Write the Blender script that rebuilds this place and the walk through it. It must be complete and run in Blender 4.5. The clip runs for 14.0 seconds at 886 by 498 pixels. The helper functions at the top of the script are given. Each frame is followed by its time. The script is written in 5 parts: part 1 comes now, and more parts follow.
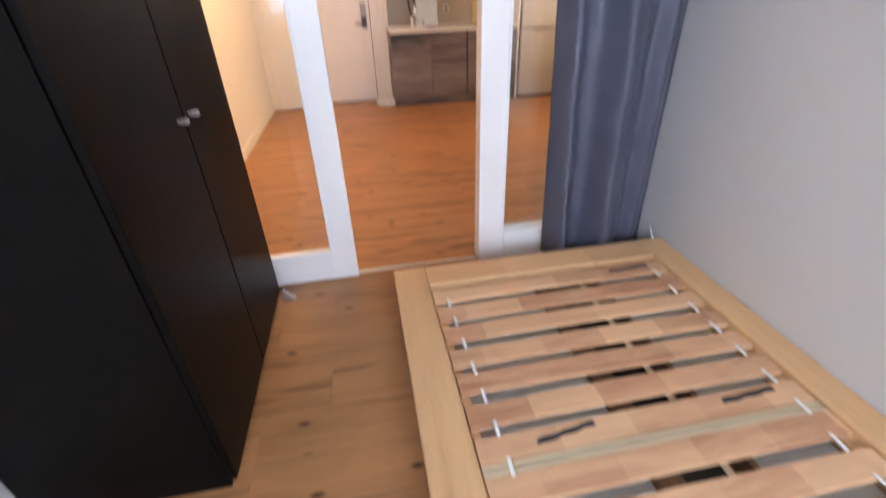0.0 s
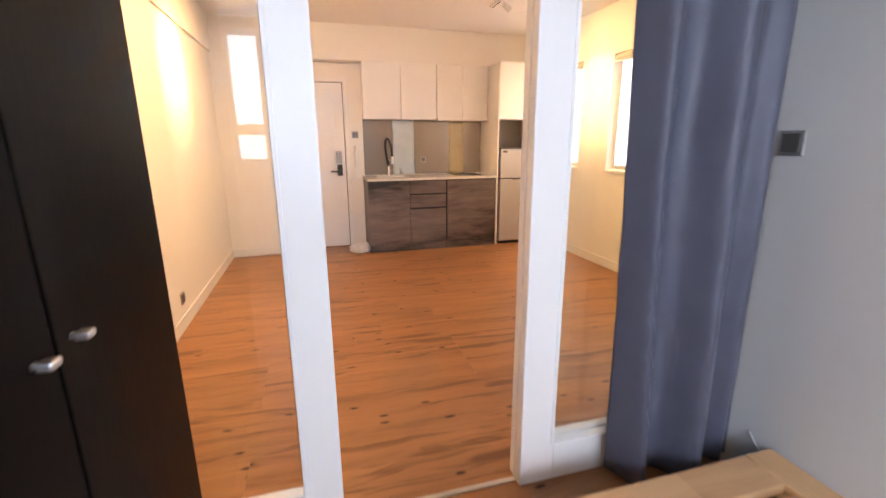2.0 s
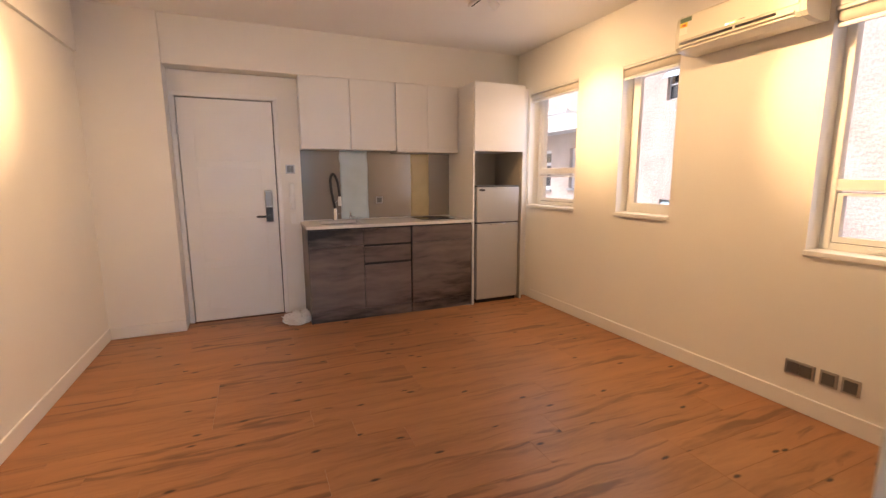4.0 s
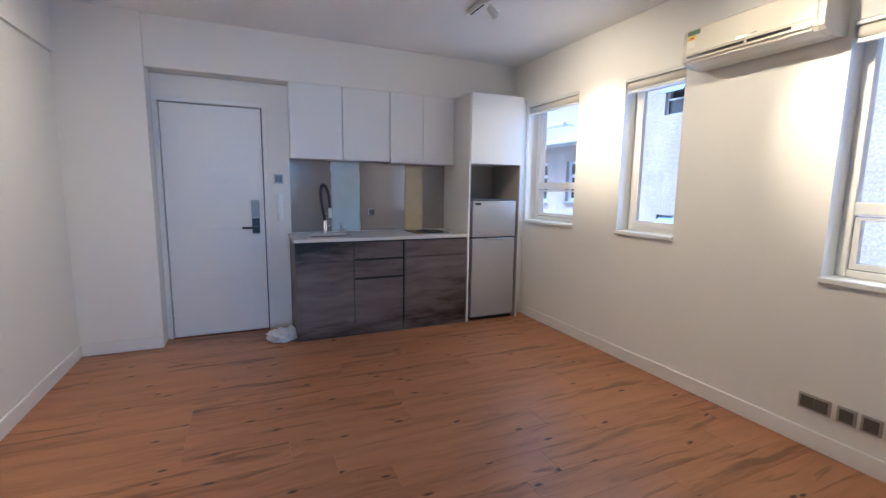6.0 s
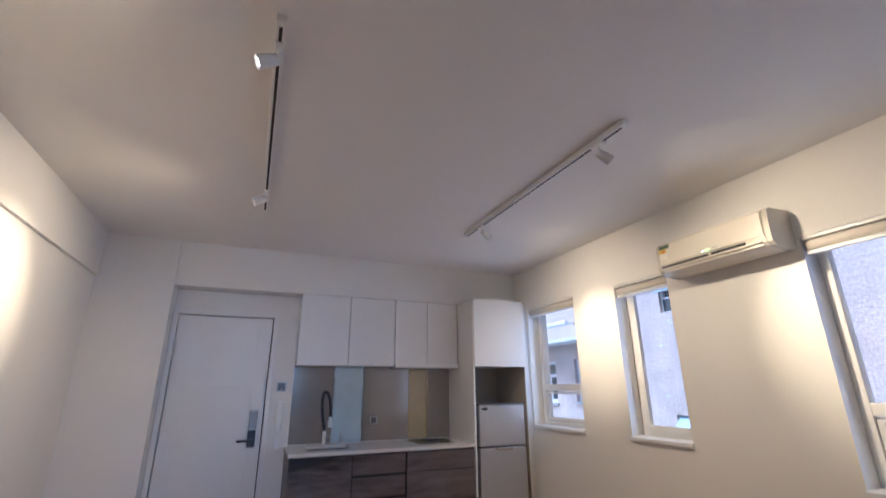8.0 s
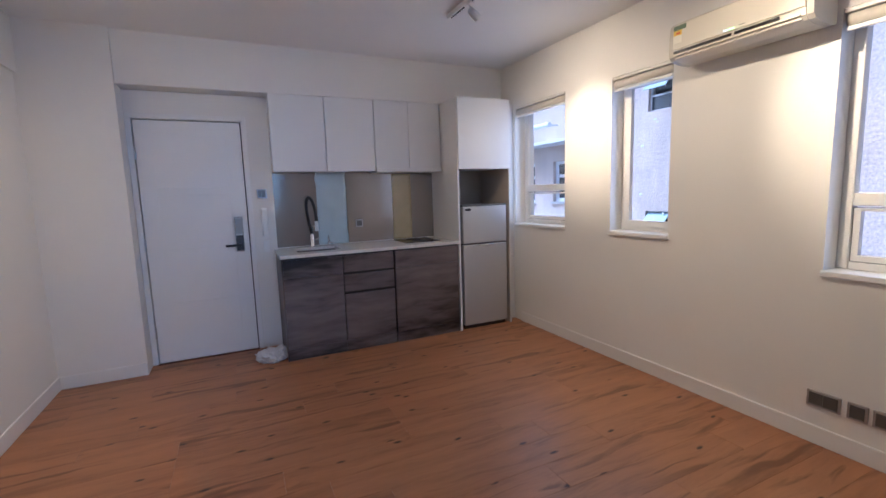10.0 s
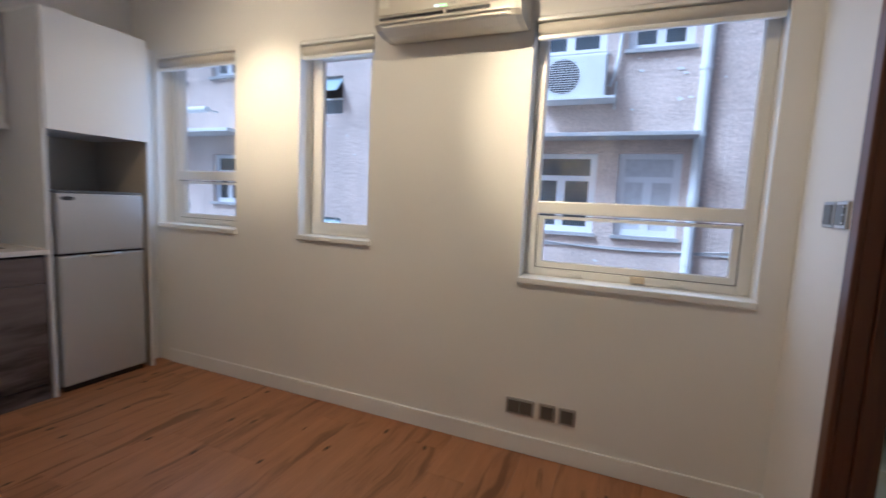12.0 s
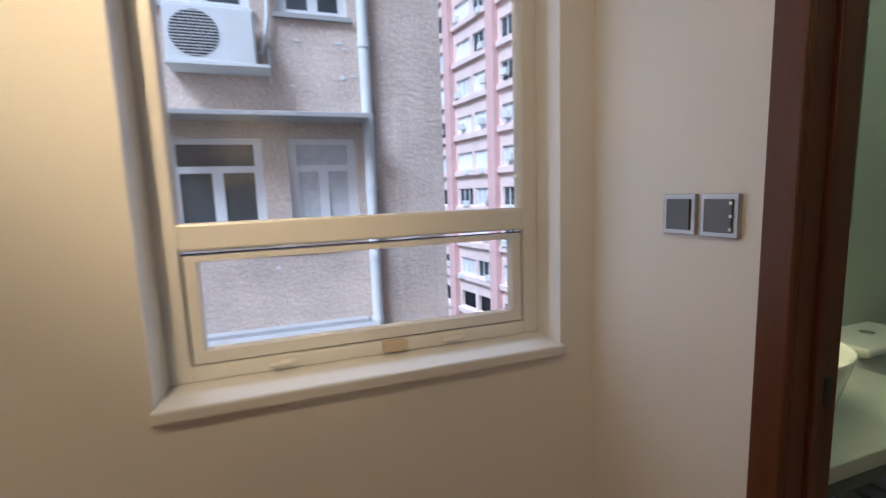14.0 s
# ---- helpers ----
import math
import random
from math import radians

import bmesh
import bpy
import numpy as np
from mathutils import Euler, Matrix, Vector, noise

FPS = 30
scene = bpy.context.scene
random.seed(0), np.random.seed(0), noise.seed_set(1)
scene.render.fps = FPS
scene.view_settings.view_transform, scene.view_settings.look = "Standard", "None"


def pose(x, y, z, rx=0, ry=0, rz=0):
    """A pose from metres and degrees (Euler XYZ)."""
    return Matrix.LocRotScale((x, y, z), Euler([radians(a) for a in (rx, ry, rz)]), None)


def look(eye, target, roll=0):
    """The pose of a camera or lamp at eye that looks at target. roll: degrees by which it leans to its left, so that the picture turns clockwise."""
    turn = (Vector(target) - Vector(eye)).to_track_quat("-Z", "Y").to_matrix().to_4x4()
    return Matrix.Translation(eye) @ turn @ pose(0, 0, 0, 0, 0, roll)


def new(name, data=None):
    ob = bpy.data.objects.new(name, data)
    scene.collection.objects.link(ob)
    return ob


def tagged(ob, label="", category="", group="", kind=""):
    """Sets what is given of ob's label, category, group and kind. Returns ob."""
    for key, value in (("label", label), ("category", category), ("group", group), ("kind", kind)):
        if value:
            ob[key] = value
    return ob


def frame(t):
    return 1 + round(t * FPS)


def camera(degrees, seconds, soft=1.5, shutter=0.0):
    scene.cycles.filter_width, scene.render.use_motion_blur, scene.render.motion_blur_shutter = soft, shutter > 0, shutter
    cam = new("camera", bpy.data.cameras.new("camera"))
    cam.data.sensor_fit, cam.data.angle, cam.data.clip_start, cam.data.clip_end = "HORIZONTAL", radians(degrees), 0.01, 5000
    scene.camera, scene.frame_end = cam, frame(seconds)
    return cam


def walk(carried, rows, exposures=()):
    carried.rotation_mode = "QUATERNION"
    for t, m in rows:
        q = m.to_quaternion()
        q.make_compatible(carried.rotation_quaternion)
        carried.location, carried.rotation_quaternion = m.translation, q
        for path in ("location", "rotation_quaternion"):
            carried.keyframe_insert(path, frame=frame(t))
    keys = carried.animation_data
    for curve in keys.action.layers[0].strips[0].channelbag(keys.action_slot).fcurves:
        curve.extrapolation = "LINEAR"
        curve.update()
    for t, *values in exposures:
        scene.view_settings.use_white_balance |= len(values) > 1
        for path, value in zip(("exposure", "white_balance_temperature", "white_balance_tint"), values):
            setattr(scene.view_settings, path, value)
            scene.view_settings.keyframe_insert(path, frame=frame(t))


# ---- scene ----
cam = camera(90.6, 14.0, soft=1.4, shutter=0.35)
# seconds, eye, target, roll
PATH = [
    (0, (1.705, 0.161, 1.379), (1.991, 1.851, 0.35), -2.0),
    (0.5, (1.703, 0.193, 1.32), (2.013, 1.415, -0.232), 1.0),
    (0.6, (1.719, 0.18, 1.316), (1.999, 1.359, -0.275), 0.5),
    (0.9, (1.709, 0.266, 1.325), (1.974, 1.366, -0.324), 1.7),
    (1, (1.702, 0.304, 1.337), (1.984, 1.46, -0.271), 2.2),
    (1.5, (1.605, 0.591, 1.316), (2.073, 2.307, 0.402), 3.6),
    (2, (1.563, 0.897, 1.36), (2.098, 2.763, 0.879), -0.3),
    (2.2, (1.577, 1.046, 1.37), (2.069, 2.929, 0.91), -1.1),
    (2.5, (1.613, 1.266, 1.287), (2.056, 3.168, 0.856), -1.7),
    (3, (1.648, 1.629, 1.27), (2.258, 3.486, 0.848), 0.8),
    (3.3, (1.668, 1.855, 1.287), (2.375, 3.698, 0.965), 0.7),
    (3.5, (1.687, 1.978, 1.3), (2.5, 3.78, 0.996), 0.9),
    (3.7, (1.718, 2.06, 1.325), (2.517, 3.866, 1.01), 0.2),
    (5.8, (1.788, 2.336, 1.358), (2.462, 4.196, 1.074), 0.8),
    (6, (1.814, 2.31, 1.368), (2.617, 4.121, 1.093), 0.8),
    (6.5, (1.822, 2.283, 1.387), (2.627, 4.109, 1.249), 0.8),
    (7, (1.84, 2.248, 1.398), (2.617, 4.056, 1.755), 1.9),
    (7.5, (1.838, 2.23, 1.41), (2.531, 3.966, 2.121), 1.0),
    (8, (1.808, 2.216, 1.407), (2.551, 3.971, 2.013), -0.4),
    (8.5, (1.75, 2.227, 1.35), (2.549, 4.05, 1.153), -0.2),
    (8.7, (1.759, 2.258, 1.372), (2.541, 4.03, 0.875), -0.5),
    (10.8, (1.877, 2.663, 1.408), (2.866, 4.401, 1.391), -1.1),
    (11, (1.889, 2.765, 1.43), (3.039, 4.402, 1.403), -3.1),
    (11.2, (1.941, 2.827, 1.401), (3.207, 4.373, 1.317), -2.6),
    (11.5, (2.042, 2.947, 1.359), (3.516, 4.295, 1.263), 0.6),
    (12, (2.349, 3.09, 1.298), (4.185, 3.853, 1.083), 2.6),
    (12.5, (2.639, 3.223, 1.311), (4.59, 3.604, 1.094), 1.2),
    (13, (2.893, 3.331, 1.362), (4.875, 3.303, 1.098), -0.8),
    (13.4, (3.112, 3.333, 1.341), (5.084, 3.126, 1.073), -1.2),
    (13.5, (3.178, 3.358, 1.331), (5.146, 3.08, 1.111), -1.2),
    (14, (3.497, 3.263, 1.378), (5.377, 2.629, 1.123), -2.0),
]
EXPOSURES = [
    (0.0, 1.88, 8800, 36),
    (0.5, 1.82, 7700, 31),
    (1.0, 1.9, 6500, 27),
    (1.5, 2.12, 7200, 26),
    (2.0, 1.9, 9100, 36),
    (2.5, 1.5, 9300, 38),
    (3.0, 1.0, 8300, 32),
    (3.7, 1.15, 8200, 33),
    (5.8, 0.95, 4850, 18),
    (6.5, 0.95, 4850, 17),
    (7.3, 0.7, 5050, 21),
    (8.1, 0.6, 5100, 22),
    (8.7, 0.65, 5200, 27),
    (11.0, 0.68, 4900, 19),
    (12.0, 0.34, 5150, 18),
    (13.0, 0.06, 5800, 19),
    (14.0, -0.04, 5850, 19),
]
walk(cam, [(t, look(eye, target, roll)) for t, eye, target, roll in PATH], EXPOSURES)

# ---- world and light ----
world = bpy.data.worlds.new("world")
scene.world = world
world.use_nodes = True
wn = world.node_tree.nodes
sky = wn.new("ShaderNodeTexSky")
sky.sky_type, sky.sun_disc = "NISHITA", False
sky.sun_elevation, sky.sun_rotation = radians(52), radians(324)
sky.dust_density = 3.0
wn["Background"].inputs["Strength"].default_value = 0.15
world.node_tree.links.new(sky.outputs["Color"], wn["Background"].inputs["Color"])


def lamp(name, kind, energy, colour, matrix, size=0.1, size_y=None, spot=60, blend=0.5):
    data = bpy.data.lights.new(name, kind)
    data.energy, data.color = energy, colour
    if kind == "AREA":
        data.size = size
        if size_y:
            data.shape, data.size_y = "RECTANGLE", size_y
    elif kind == "SPOT":
        data.shadow_soft_size, data.spot_size, data.spot_blend = size, radians(spot), blend
    elif kind == "SUN":
        data.angle = radians(size)
    else:
        data.shadow_soft_size = size
    ob = new(name, data)
    ob.matrix_world = matrix
    return ob


WARM = (1.0, 0.75, 0.39)
DAY = (0.64, 0.82, 1.0)
lamp("sun_light", "SUN", 5.0, (0.66, 0.83, 1.0), look((0, 12, 22), (10, -2, 0)), size=20)
# sky light in the window openings
lamp("window_light", "AREA", 2.1, DAY, look((4.62, 5.92, 1.65), (3.6, 5.92, 1.65)), 0.65, 1.1)
lamp("window_light", "AREA", 1.5, DAY, look((4.62, 4.74, 1.65), (3.6, 4.74, 1.65)), 0.42, 1.1)
lamp("window_light", "AREA", 2.2, DAY, look((4.62, 3.05, 1.55), (3.6, 3.05, 1.55)), 0.9, 1.2)
lamp("bedroom_window_light", "AREA", 38, (0.43, 0.70, 1.0), look((1.80, -2.35, 1.85), (1.8, 1.5, 1.7)), 2.2, 1.4)

# ---- materials ----
def material(name, colour, rough=0.5, metal=0.0, grain=0.06, scale=6.0, bump=0.02, fine=180.0, spec=0.5, mottle=0.5, vary=0.04):
    """A surface with broad mottling, fine grain and slight relief."""
    m = bpy.data.materials.new(name)
    m.use_nodes = True
    n, ln = m.node_tree.nodes, m.node_tree.links
    b = n["Principled BSDF"]
    b.inputs["Metallic"].default_value = metal
    b.inputs["Specular IOR Level"].default_value = spec
    geo = n.new("ShaderNodeNewGeometry")
    big, small = n.new("ShaderNodeTexNoise"), n.new("ShaderNodeTexNoise")
    big.inputs["Scale"].default_value, big.inputs["Detail"].default_value = scale, 5
    small.inputs["Scale"].default_value, small.inputs["Detail"].default_value = fine, 3
    for t in (big, small):
        ln.new(geo.outputs["Position"], t.inputs["Vector"])
    mix = n.new("ShaderNodeMix")
    mix.data_type = "FLOAT"
    mix.inputs["Factor"].default_value = 1 - mottle
    ln.new(big.outputs["Fac"], mix.inputs["A"])
    ln.new(small.outputs["Fac"], mix.inputs["B"])
    ramp = n.new("ShaderNodeValToRGB")
    lo = tuple(max(0.0, c * (1 - grain * 2)) for c in colour)
    hi = tuple(min(1.0, c * (1 + grain * 2)) for c in colour)
    ramp.color_ramp.elements[0].color, ramp.color_ramp.elements[1].color = (*lo, 1), (*hi, 1)
    ramp.color_ramp.elements[0].position, ramp.color_ramp.elements[1].position = 0.25, 0.75
    ln.new(mix.outputs["Result"], ramp.inputs["Fac"])
    ln.new(ramp.outputs["Color"], b.inputs["Base Color"])
    rr = n.new("ShaderNodeMapRange")
    rr.inputs["To Min"].default_value, rr.inputs["To Max"].default_value = max(0.0, rough - vary), min(1.0, rough + vary)
    ln.new(big.outputs["Fac"], rr.inputs["Value"])
    ln.new(rr.outputs["Result"], b.inputs["Roughness"])
    if bump:
        bp = n.new("ShaderNodeBump")
        bp.inputs["Strength"].default_value, bp.inputs["Distance"].default_value = bump * 5, 0.002
        ln.new(small.outputs["Fac"], bp.inputs["Height"])
        ln.new(bp.outputs["Normal"], b.inputs["Normal"])
    return m


def glow(name, colour, strength):
    m = bpy.data.materials.new(name)
    m.use_nodes = True
    b = m.node_tree.nodes["Principled BSDF"]
    b.inputs["Base Color"].default_value = (*colour, 1)
    b.inputs["Emission Color"].default_value = (*colour, 1)
    b.inputs["Emission Strength"].default_value = strength
    return m


def glass(name, tint=(0.95, 0.98, 0.97), rough=0.0):
    m = bpy.data.materials.new(name)
    m.use_nodes = True
    b = m.node_tree.nodes["Principled BSDF"]
    b.inputs["Base Color"].default_value = (*tint, 1)
    b.inputs["Transmission Weight"].default_value = 1.0
    b.inputs["Roughness"].default_value = rough
    b.inputs["IOR"].default_value = 1.45
    return m


def wood(name, dark, light, along=0, length=1.3, across=16.0, knots=0.0, rough=0.4, per_piece=True, spec=0.4, streak=0.5, blocks=0.0, figure=0.0):
    """Grain drawn out along one axis of the piece, with knots; every piece takes its own stretch and tone."""
    m = bpy.data.materials.new(name)
    m.use_nodes = True
    n, ln = m.node_tree.nodes, m.node_tree.links
    b = n["Principled BSDF"]
    b.inputs["Specular IOR Level"].default_value = spec
    tc, info = n.new("ShaderNodeTexCoord"), n.new("ShaderNodeObjectInfo")
    off = n.new("ShaderNodeVectorMath")
    off.operation = "MULTIPLY_ADD"
    comb = n.new("ShaderNodeCombineXYZ")
    for i in range(3):
        ln.new(info.outputs["Random"], comb.inputs[i])
    off.inputs[1].default_value = (37.0, 53.0, 19.0) if per_piece else (0, 0, 0)
    ln.new(comb.outputs["Vector"], off.inputs[0])
    ln.new(tc.outputs["Object"], off.inputs[2])
    # grain waves that bend a little
    warp = n.new("ShaderNodeTexNoise")
    warp.inputs["Scale"].default_value = 2.2
    ln.new(off.outputs["Vector"], warp.inputs["Vector"])
    wadd = n.new("ShaderNodeVectorMath")
    wadd.operation = "MULTIPLY_ADD"
    ln.new(warp.outputs["Color"], wadd.inputs[0])
    wadd.inputs[1].default_value = (0.1, 0.1, 0.1)
    ln.new(off.outputs["Vector"], wadd.inputs[2])
    mp = n.new("ShaderNodeMapping")
    sc = [across] * 3
    sc[along] = length
    mp.inputs["Scale"].default_value = sc
    ln.new(wadd.outputs["Vector"], mp.inputs["Vector"])
    g1, g2 = n.new("ShaderNodeTexNoise"), n.new("ShaderNodeTexNoise")
    g1.inputs["Scale"].default_value, g1.inputs["Detail"].default_value, g1.inputs["Roughness"].default_value = 1.0, 7, 0.62
    g2.inputs["Scale"].default_value, g2.inputs["Detail"].default_value = 9.0, 4
    ln.new(mp.outputs["Vector"], g1.inputs["Vector"])
    ln.new(mp.outputs["Vector"], g2.inputs["Vector"])
    mix = n.new("ShaderNodeMix")
    mix.data_type = "FLOAT"
    mix.inputs["Factor"].default_value = 0.25
    ln.new(g1.outputs["Fac"], mix.inputs["A"])
    ln.new(g2.outputs["Fac"], mix.inputs["B"])
    tone = n.new("ShaderNodeMath")
    tone.operation = "MULTIPLY_ADD"
    ln.new(info.outputs["Random"], tone.inputs[0])
    tone.inputs[1].default_value = (0.06 if figure else 0.13) if per_piece else 0.0
    ln.new(mix.outputs["Result"], tone.inputs[2])
    if blocks:
        sep = n.new("ShaderNodeSeparateXYZ")
        ln.new(off.outputs["Vector"], sep.inputs["Vector"])
        cut = n.new("ShaderNodeMath")
        cut.operation = "MULTIPLY"
        ln.new(sep.outputs[along], cut.inputs[0])
        cut.inputs[1].default_value = blocks
        step = n.new("ShaderNodeMath")
        step.operation = "FLOOR"
        ln.new(cut.outputs["Value"], step.inputs[0])
        rnd = n.new("ShaderNodeTexWhiteNoise")
        rnd.noise_dimensions = "1D"
        ln.new(step.outputs["Value"], rnd.inputs["W"])
        add = n.new("ShaderNodeMath")
        add.operation = "MULTIPLY_ADD"
        ln.new(rnd.outputs["Value"], add.inputs[0])
        add.inputs[1].default_value = 0.34
        ln.new(tone.outputs["Value"], add.inputs[2])
        tone = n.new("ShaderNodeMath")
        tone.operation = "SUBTRACT"
        ln.new(add.outputs["Value"], tone.inputs[0])
        tone.inputs[1].default_value = 0.17
    ramp = n.new("ShaderNodeValToRGB")
    ramp.color_ramp.elements[0].color, ramp.color_ramp.elements[1].color = (*dark, 1), (*light, 1)
    ramp.color_ramp.elements[0].position, ramp.color_ramp.elements[1].position = 0.5 - streak * 0.42, 0.5 + streak * 0.42
    e = ramp.color_ramp.elements.new(0.5)
    e.color = (*[x * 0.35 + y * 0.65 for x, y in zip(dark, light)], 1)
    ln.new(tone.outputs["Value"], ramp.inputs["Fac"])
    colour = ramp.outputs["Color"]
    if figure:
        # long dark heartwood streaks
        fmp = n.new("ShaderNodeMapping")
        fs = [13.0] * 3
        fs[along] = 1.0
        fmp.inputs["Scale"].default_value = fs
        ln.new(wadd.outputs["Vector"], fmp.inputs["Vector"])
        fn = n.new("ShaderNodeTexNoise")
        fn.inputs["Scale"].default_value, fn.inputs["Detail"].default_value, fn.inputs["Distortion"].default_value = 1.0, 4, 0.7
        ln.new(fmp.outputs["Vector"], fn.inputs["Vector"])
        fr = n.new("ShaderNodeMapRange")
        fr.inputs["From Min"].default_value, fr.inputs["From Max"].default_value = 0.56, 0.67
        fr.inputs["To Max"].default_value = figure
        ln.new(fn.outputs["Fac"], fr.inputs["Value"])
        fm = n.new("ShaderNodeMix")
        fm.data_type = "RGBA"
        ln.new(fr.outputs["Result"], fm.inputs["Factor"])
        ln.new(colour, fm.inputs["A"])
        fm.inputs["B"].default_value = (*[c * 0.75 for c in dark], 1)
        colour = fm.outputs["Result"]
    if knots:
        kmp = n.new("ShaderNodeMapping")
        ks = [7.5] * 3
        ks[along] = 3.0
        kmp.inputs["Scale"].default_value = ks
        ln.new(wadd.outputs["Vector"], kmp.inputs["Vector"])
        vo = n.new("ShaderNodeTexVoronoi")
        vo.voronoi_dimensions = "2D"
        vo.inputs["Scale"].default_value = 1.0
        ln.new(kmp.outputs["Vector"], vo.inputs["Vector"])
        kr = n.new("ShaderNodeValToRGB")
        kr.color_ramp.elements[0].position, kr.color_ramp.elements[1].position = 0.04, 0.095
        kr.color_ramp.elements[0].color, kr.color_ramp.elements[1].color = (1, 1, 1, 1), (0, 0, 0, 1)
        ln.new(vo.outputs["Distance"], kr.inputs["Fac"])
        pick = n.new("ShaderNodeMath")
        pick.operation = "GREATER_THAN"
        sepc = n.new("ShaderNodeSeparateColor")
        ln.new(vo.outputs["Color"], sepc.inputs["Color"])
        ln.new(sepc.outputs["Red"], pick.inputs[0])
        pick.inputs[1].default_value = 1 - knots
        kf = n.new("ShaderNodeMath")
        kf.operation = "MULTIPLY"
        ln.new(kr.outputs["Color"], kf.inputs[0])
        ln.new(pick.outputs["Value"], kf.inputs[1])
        km = n.new("ShaderNodeMix")
        km.data_type = "RGBA"
        ln.new(kf.outputs["Value"], km.inputs["Factor"])
        ln.new(colour, km.inputs["A"])
        km.inputs["B"].default_value = (*[c * 0.3 for c in dark], 1)
        colour = km.outputs["Result"]
    ln.new(colour, b.inputs["Base Color"])
    rr = n.new("ShaderNodeMapRange")
    rr.inputs["To Min"].default_value, rr.inputs["To Max"].default_value = rough - 0.07, rough + 0.1
    ln.new(g2.outputs["Fac"], rr.inputs["Value"])
    ln.new(rr.outputs["Result"], b.inputs["Roughness"])
    bp = n.new("ShaderNodeBump")
    bp.inputs["Strength"].default_value, bp.inputs["Distance"].default_value = 0.25, 0.001
    ln.new(g2.outputs["Fac"], bp.inputs["Height"])
    ln.new(bp.outputs["Normal"], b.inputs["Normal"])
    return m


M_WALL = material("white_wall_paint", (0.80, 0.78, 0.74), 0.62, grain=0.015, scale=2.5, bump=0.03, fine=260)
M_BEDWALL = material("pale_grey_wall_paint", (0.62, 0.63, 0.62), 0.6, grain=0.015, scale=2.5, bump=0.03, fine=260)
M_CEIL = material("white_ceiling_paint", (0.80, 0.79, 0.77), 0.75, grain=0.01, scale=2, bump=0.02)
M_TRIM = material("white_gloss_paint", (0.80, 0.79, 0.77), 0.38, grain=0.01, bump=0.008, vary=0.01)
M_PVC = material("white_window_frame", (0.78, 0.77, 0.74), 0.3, grain=0.01, bump=0.0)
M_FLOOR = wood("oak_laminate", (0.158, 0.059, 0.022), (0.50, 0.226, 0.097), 0, 0.9, 9.0, 0.34, 0.34, spec=0.4, streak=0.66, figure=0.72)
M_SUB = material("underlay_and_void_shade", (0.05, 0.035, 0.025), 0.9)
M_BLACKWOOD = wood("black_brown_veneer", (0.0022, 0.0019, 0.0018), (0.0055, 0.0044, 0.004), 2, 1.0, 26.0, 0, 0.36, spec=0.05)
M_PINE = wood("light_pine", (0.55, 0.27, 0.125), (0.77, 0.44, 0.225), 1, 1.4, 24.0, 0.05, 0.5, per_piece=True, streak=0.6)
M_PINEX = wood("light_pine_cross", (0.55, 0.27, 0.13), (0.77, 0.44, 0.23), 0, 1.4, 24.0, 0.0, 0.5, streak=0.8, blocks=2.3)
M_SLAT = wood("birch_slat", (0.45, 0.18, 0.095), (0.78, 0.44, 0.25), 0, 1.6, 22.0, 0.02, 0.55, streak=0.55, blocks=4.2)
M_KITCHEN = wood("grey_brown_laminate", (0.016, 0.0128, 0.0125), (0.19, 0.15, 0.138), 0, 0.45, 2.6, 0.0, 0.42, per_piece=False, streak=0.27)
M_WALNUT = wood("dark_walnut", (0.046, 0.013, 0.005), (0.125, 0.039, 0.014), 2, 1.2, 26.0, 0, 0.42, per_piece=True)
M_WHITELAQ = material("white_lacquer", (0.80, 0.79, 0.77), 0.35, grain=0.004, bump=0.0, vary=0.005)
M_QUARTZ = material("pale_quartz", (0.74, 0.71, 0.66), 0.25, grain=0.03, scale=40, bump=0.0)
M_BACKSPLASH = material("taupe_glass", (0.37, 0.325, 0.285), 0.13, 0.3, grain=0.01, bump=0.0, spec=0.5, vary=0.005)
M_STEEL = material("brushed_steel", (0.60, 0.60, 0.61), 0.32, 0.95, grain=0.02, fine=300, bump=0.01)
M_CHROME = material("chrome", (0.8, 0.8, 0.82), 0.08, 1.0, grain=0.0, bump=0.0)
M_SILVER = material("silver_fridge_paint", (0.46, 0.455, 0.45), 0.34, 0.25, grain=0.01, bump=0.0)
M_BLACK = material("black_plastic", (0.012, 0.012, 0.013), 0.35, grain=0.05, bump=0.0)
M_GASKET = material("dark_rubber", (0.02, 0.02, 0.022), 0.7)
M_PLASTIC = material("white_plastic", (0.80, 0.80, 0.78), 0.32, grain=0.005, bump=0.0)
M_ACWHITE = material("ivory_plastic", (0.66, 0.62, 0.53), 0.35, grain=0.005, bump=0.0)
M_PLATE = material("brushed_nickel_plate", (0.42, 0.41, 0.40), 0.35, 0.85, grain=0.02, fine=300)
M_ROCKER = material("grey_rocker", (0.12, 0.118, 0.115), 0.4, 0.4, grain=0.02)
M_CURTAIN = material("slate_blackout_fabric", (0.085, 0.093, 0.130), 0.44, grain=0.08, scale=8, bump=0.06, fine=700, spec=0.35)
M_BLIND = material("cream_blind_fabric", (0.66, 0.62, 0.55), 0.75, grain=0.03, bump=0.05, fine=500)
M_GLASS = glass("clear_glass")
M_LED = glow("lit_lamp", (1.0, 0.82, 0.60), 14)

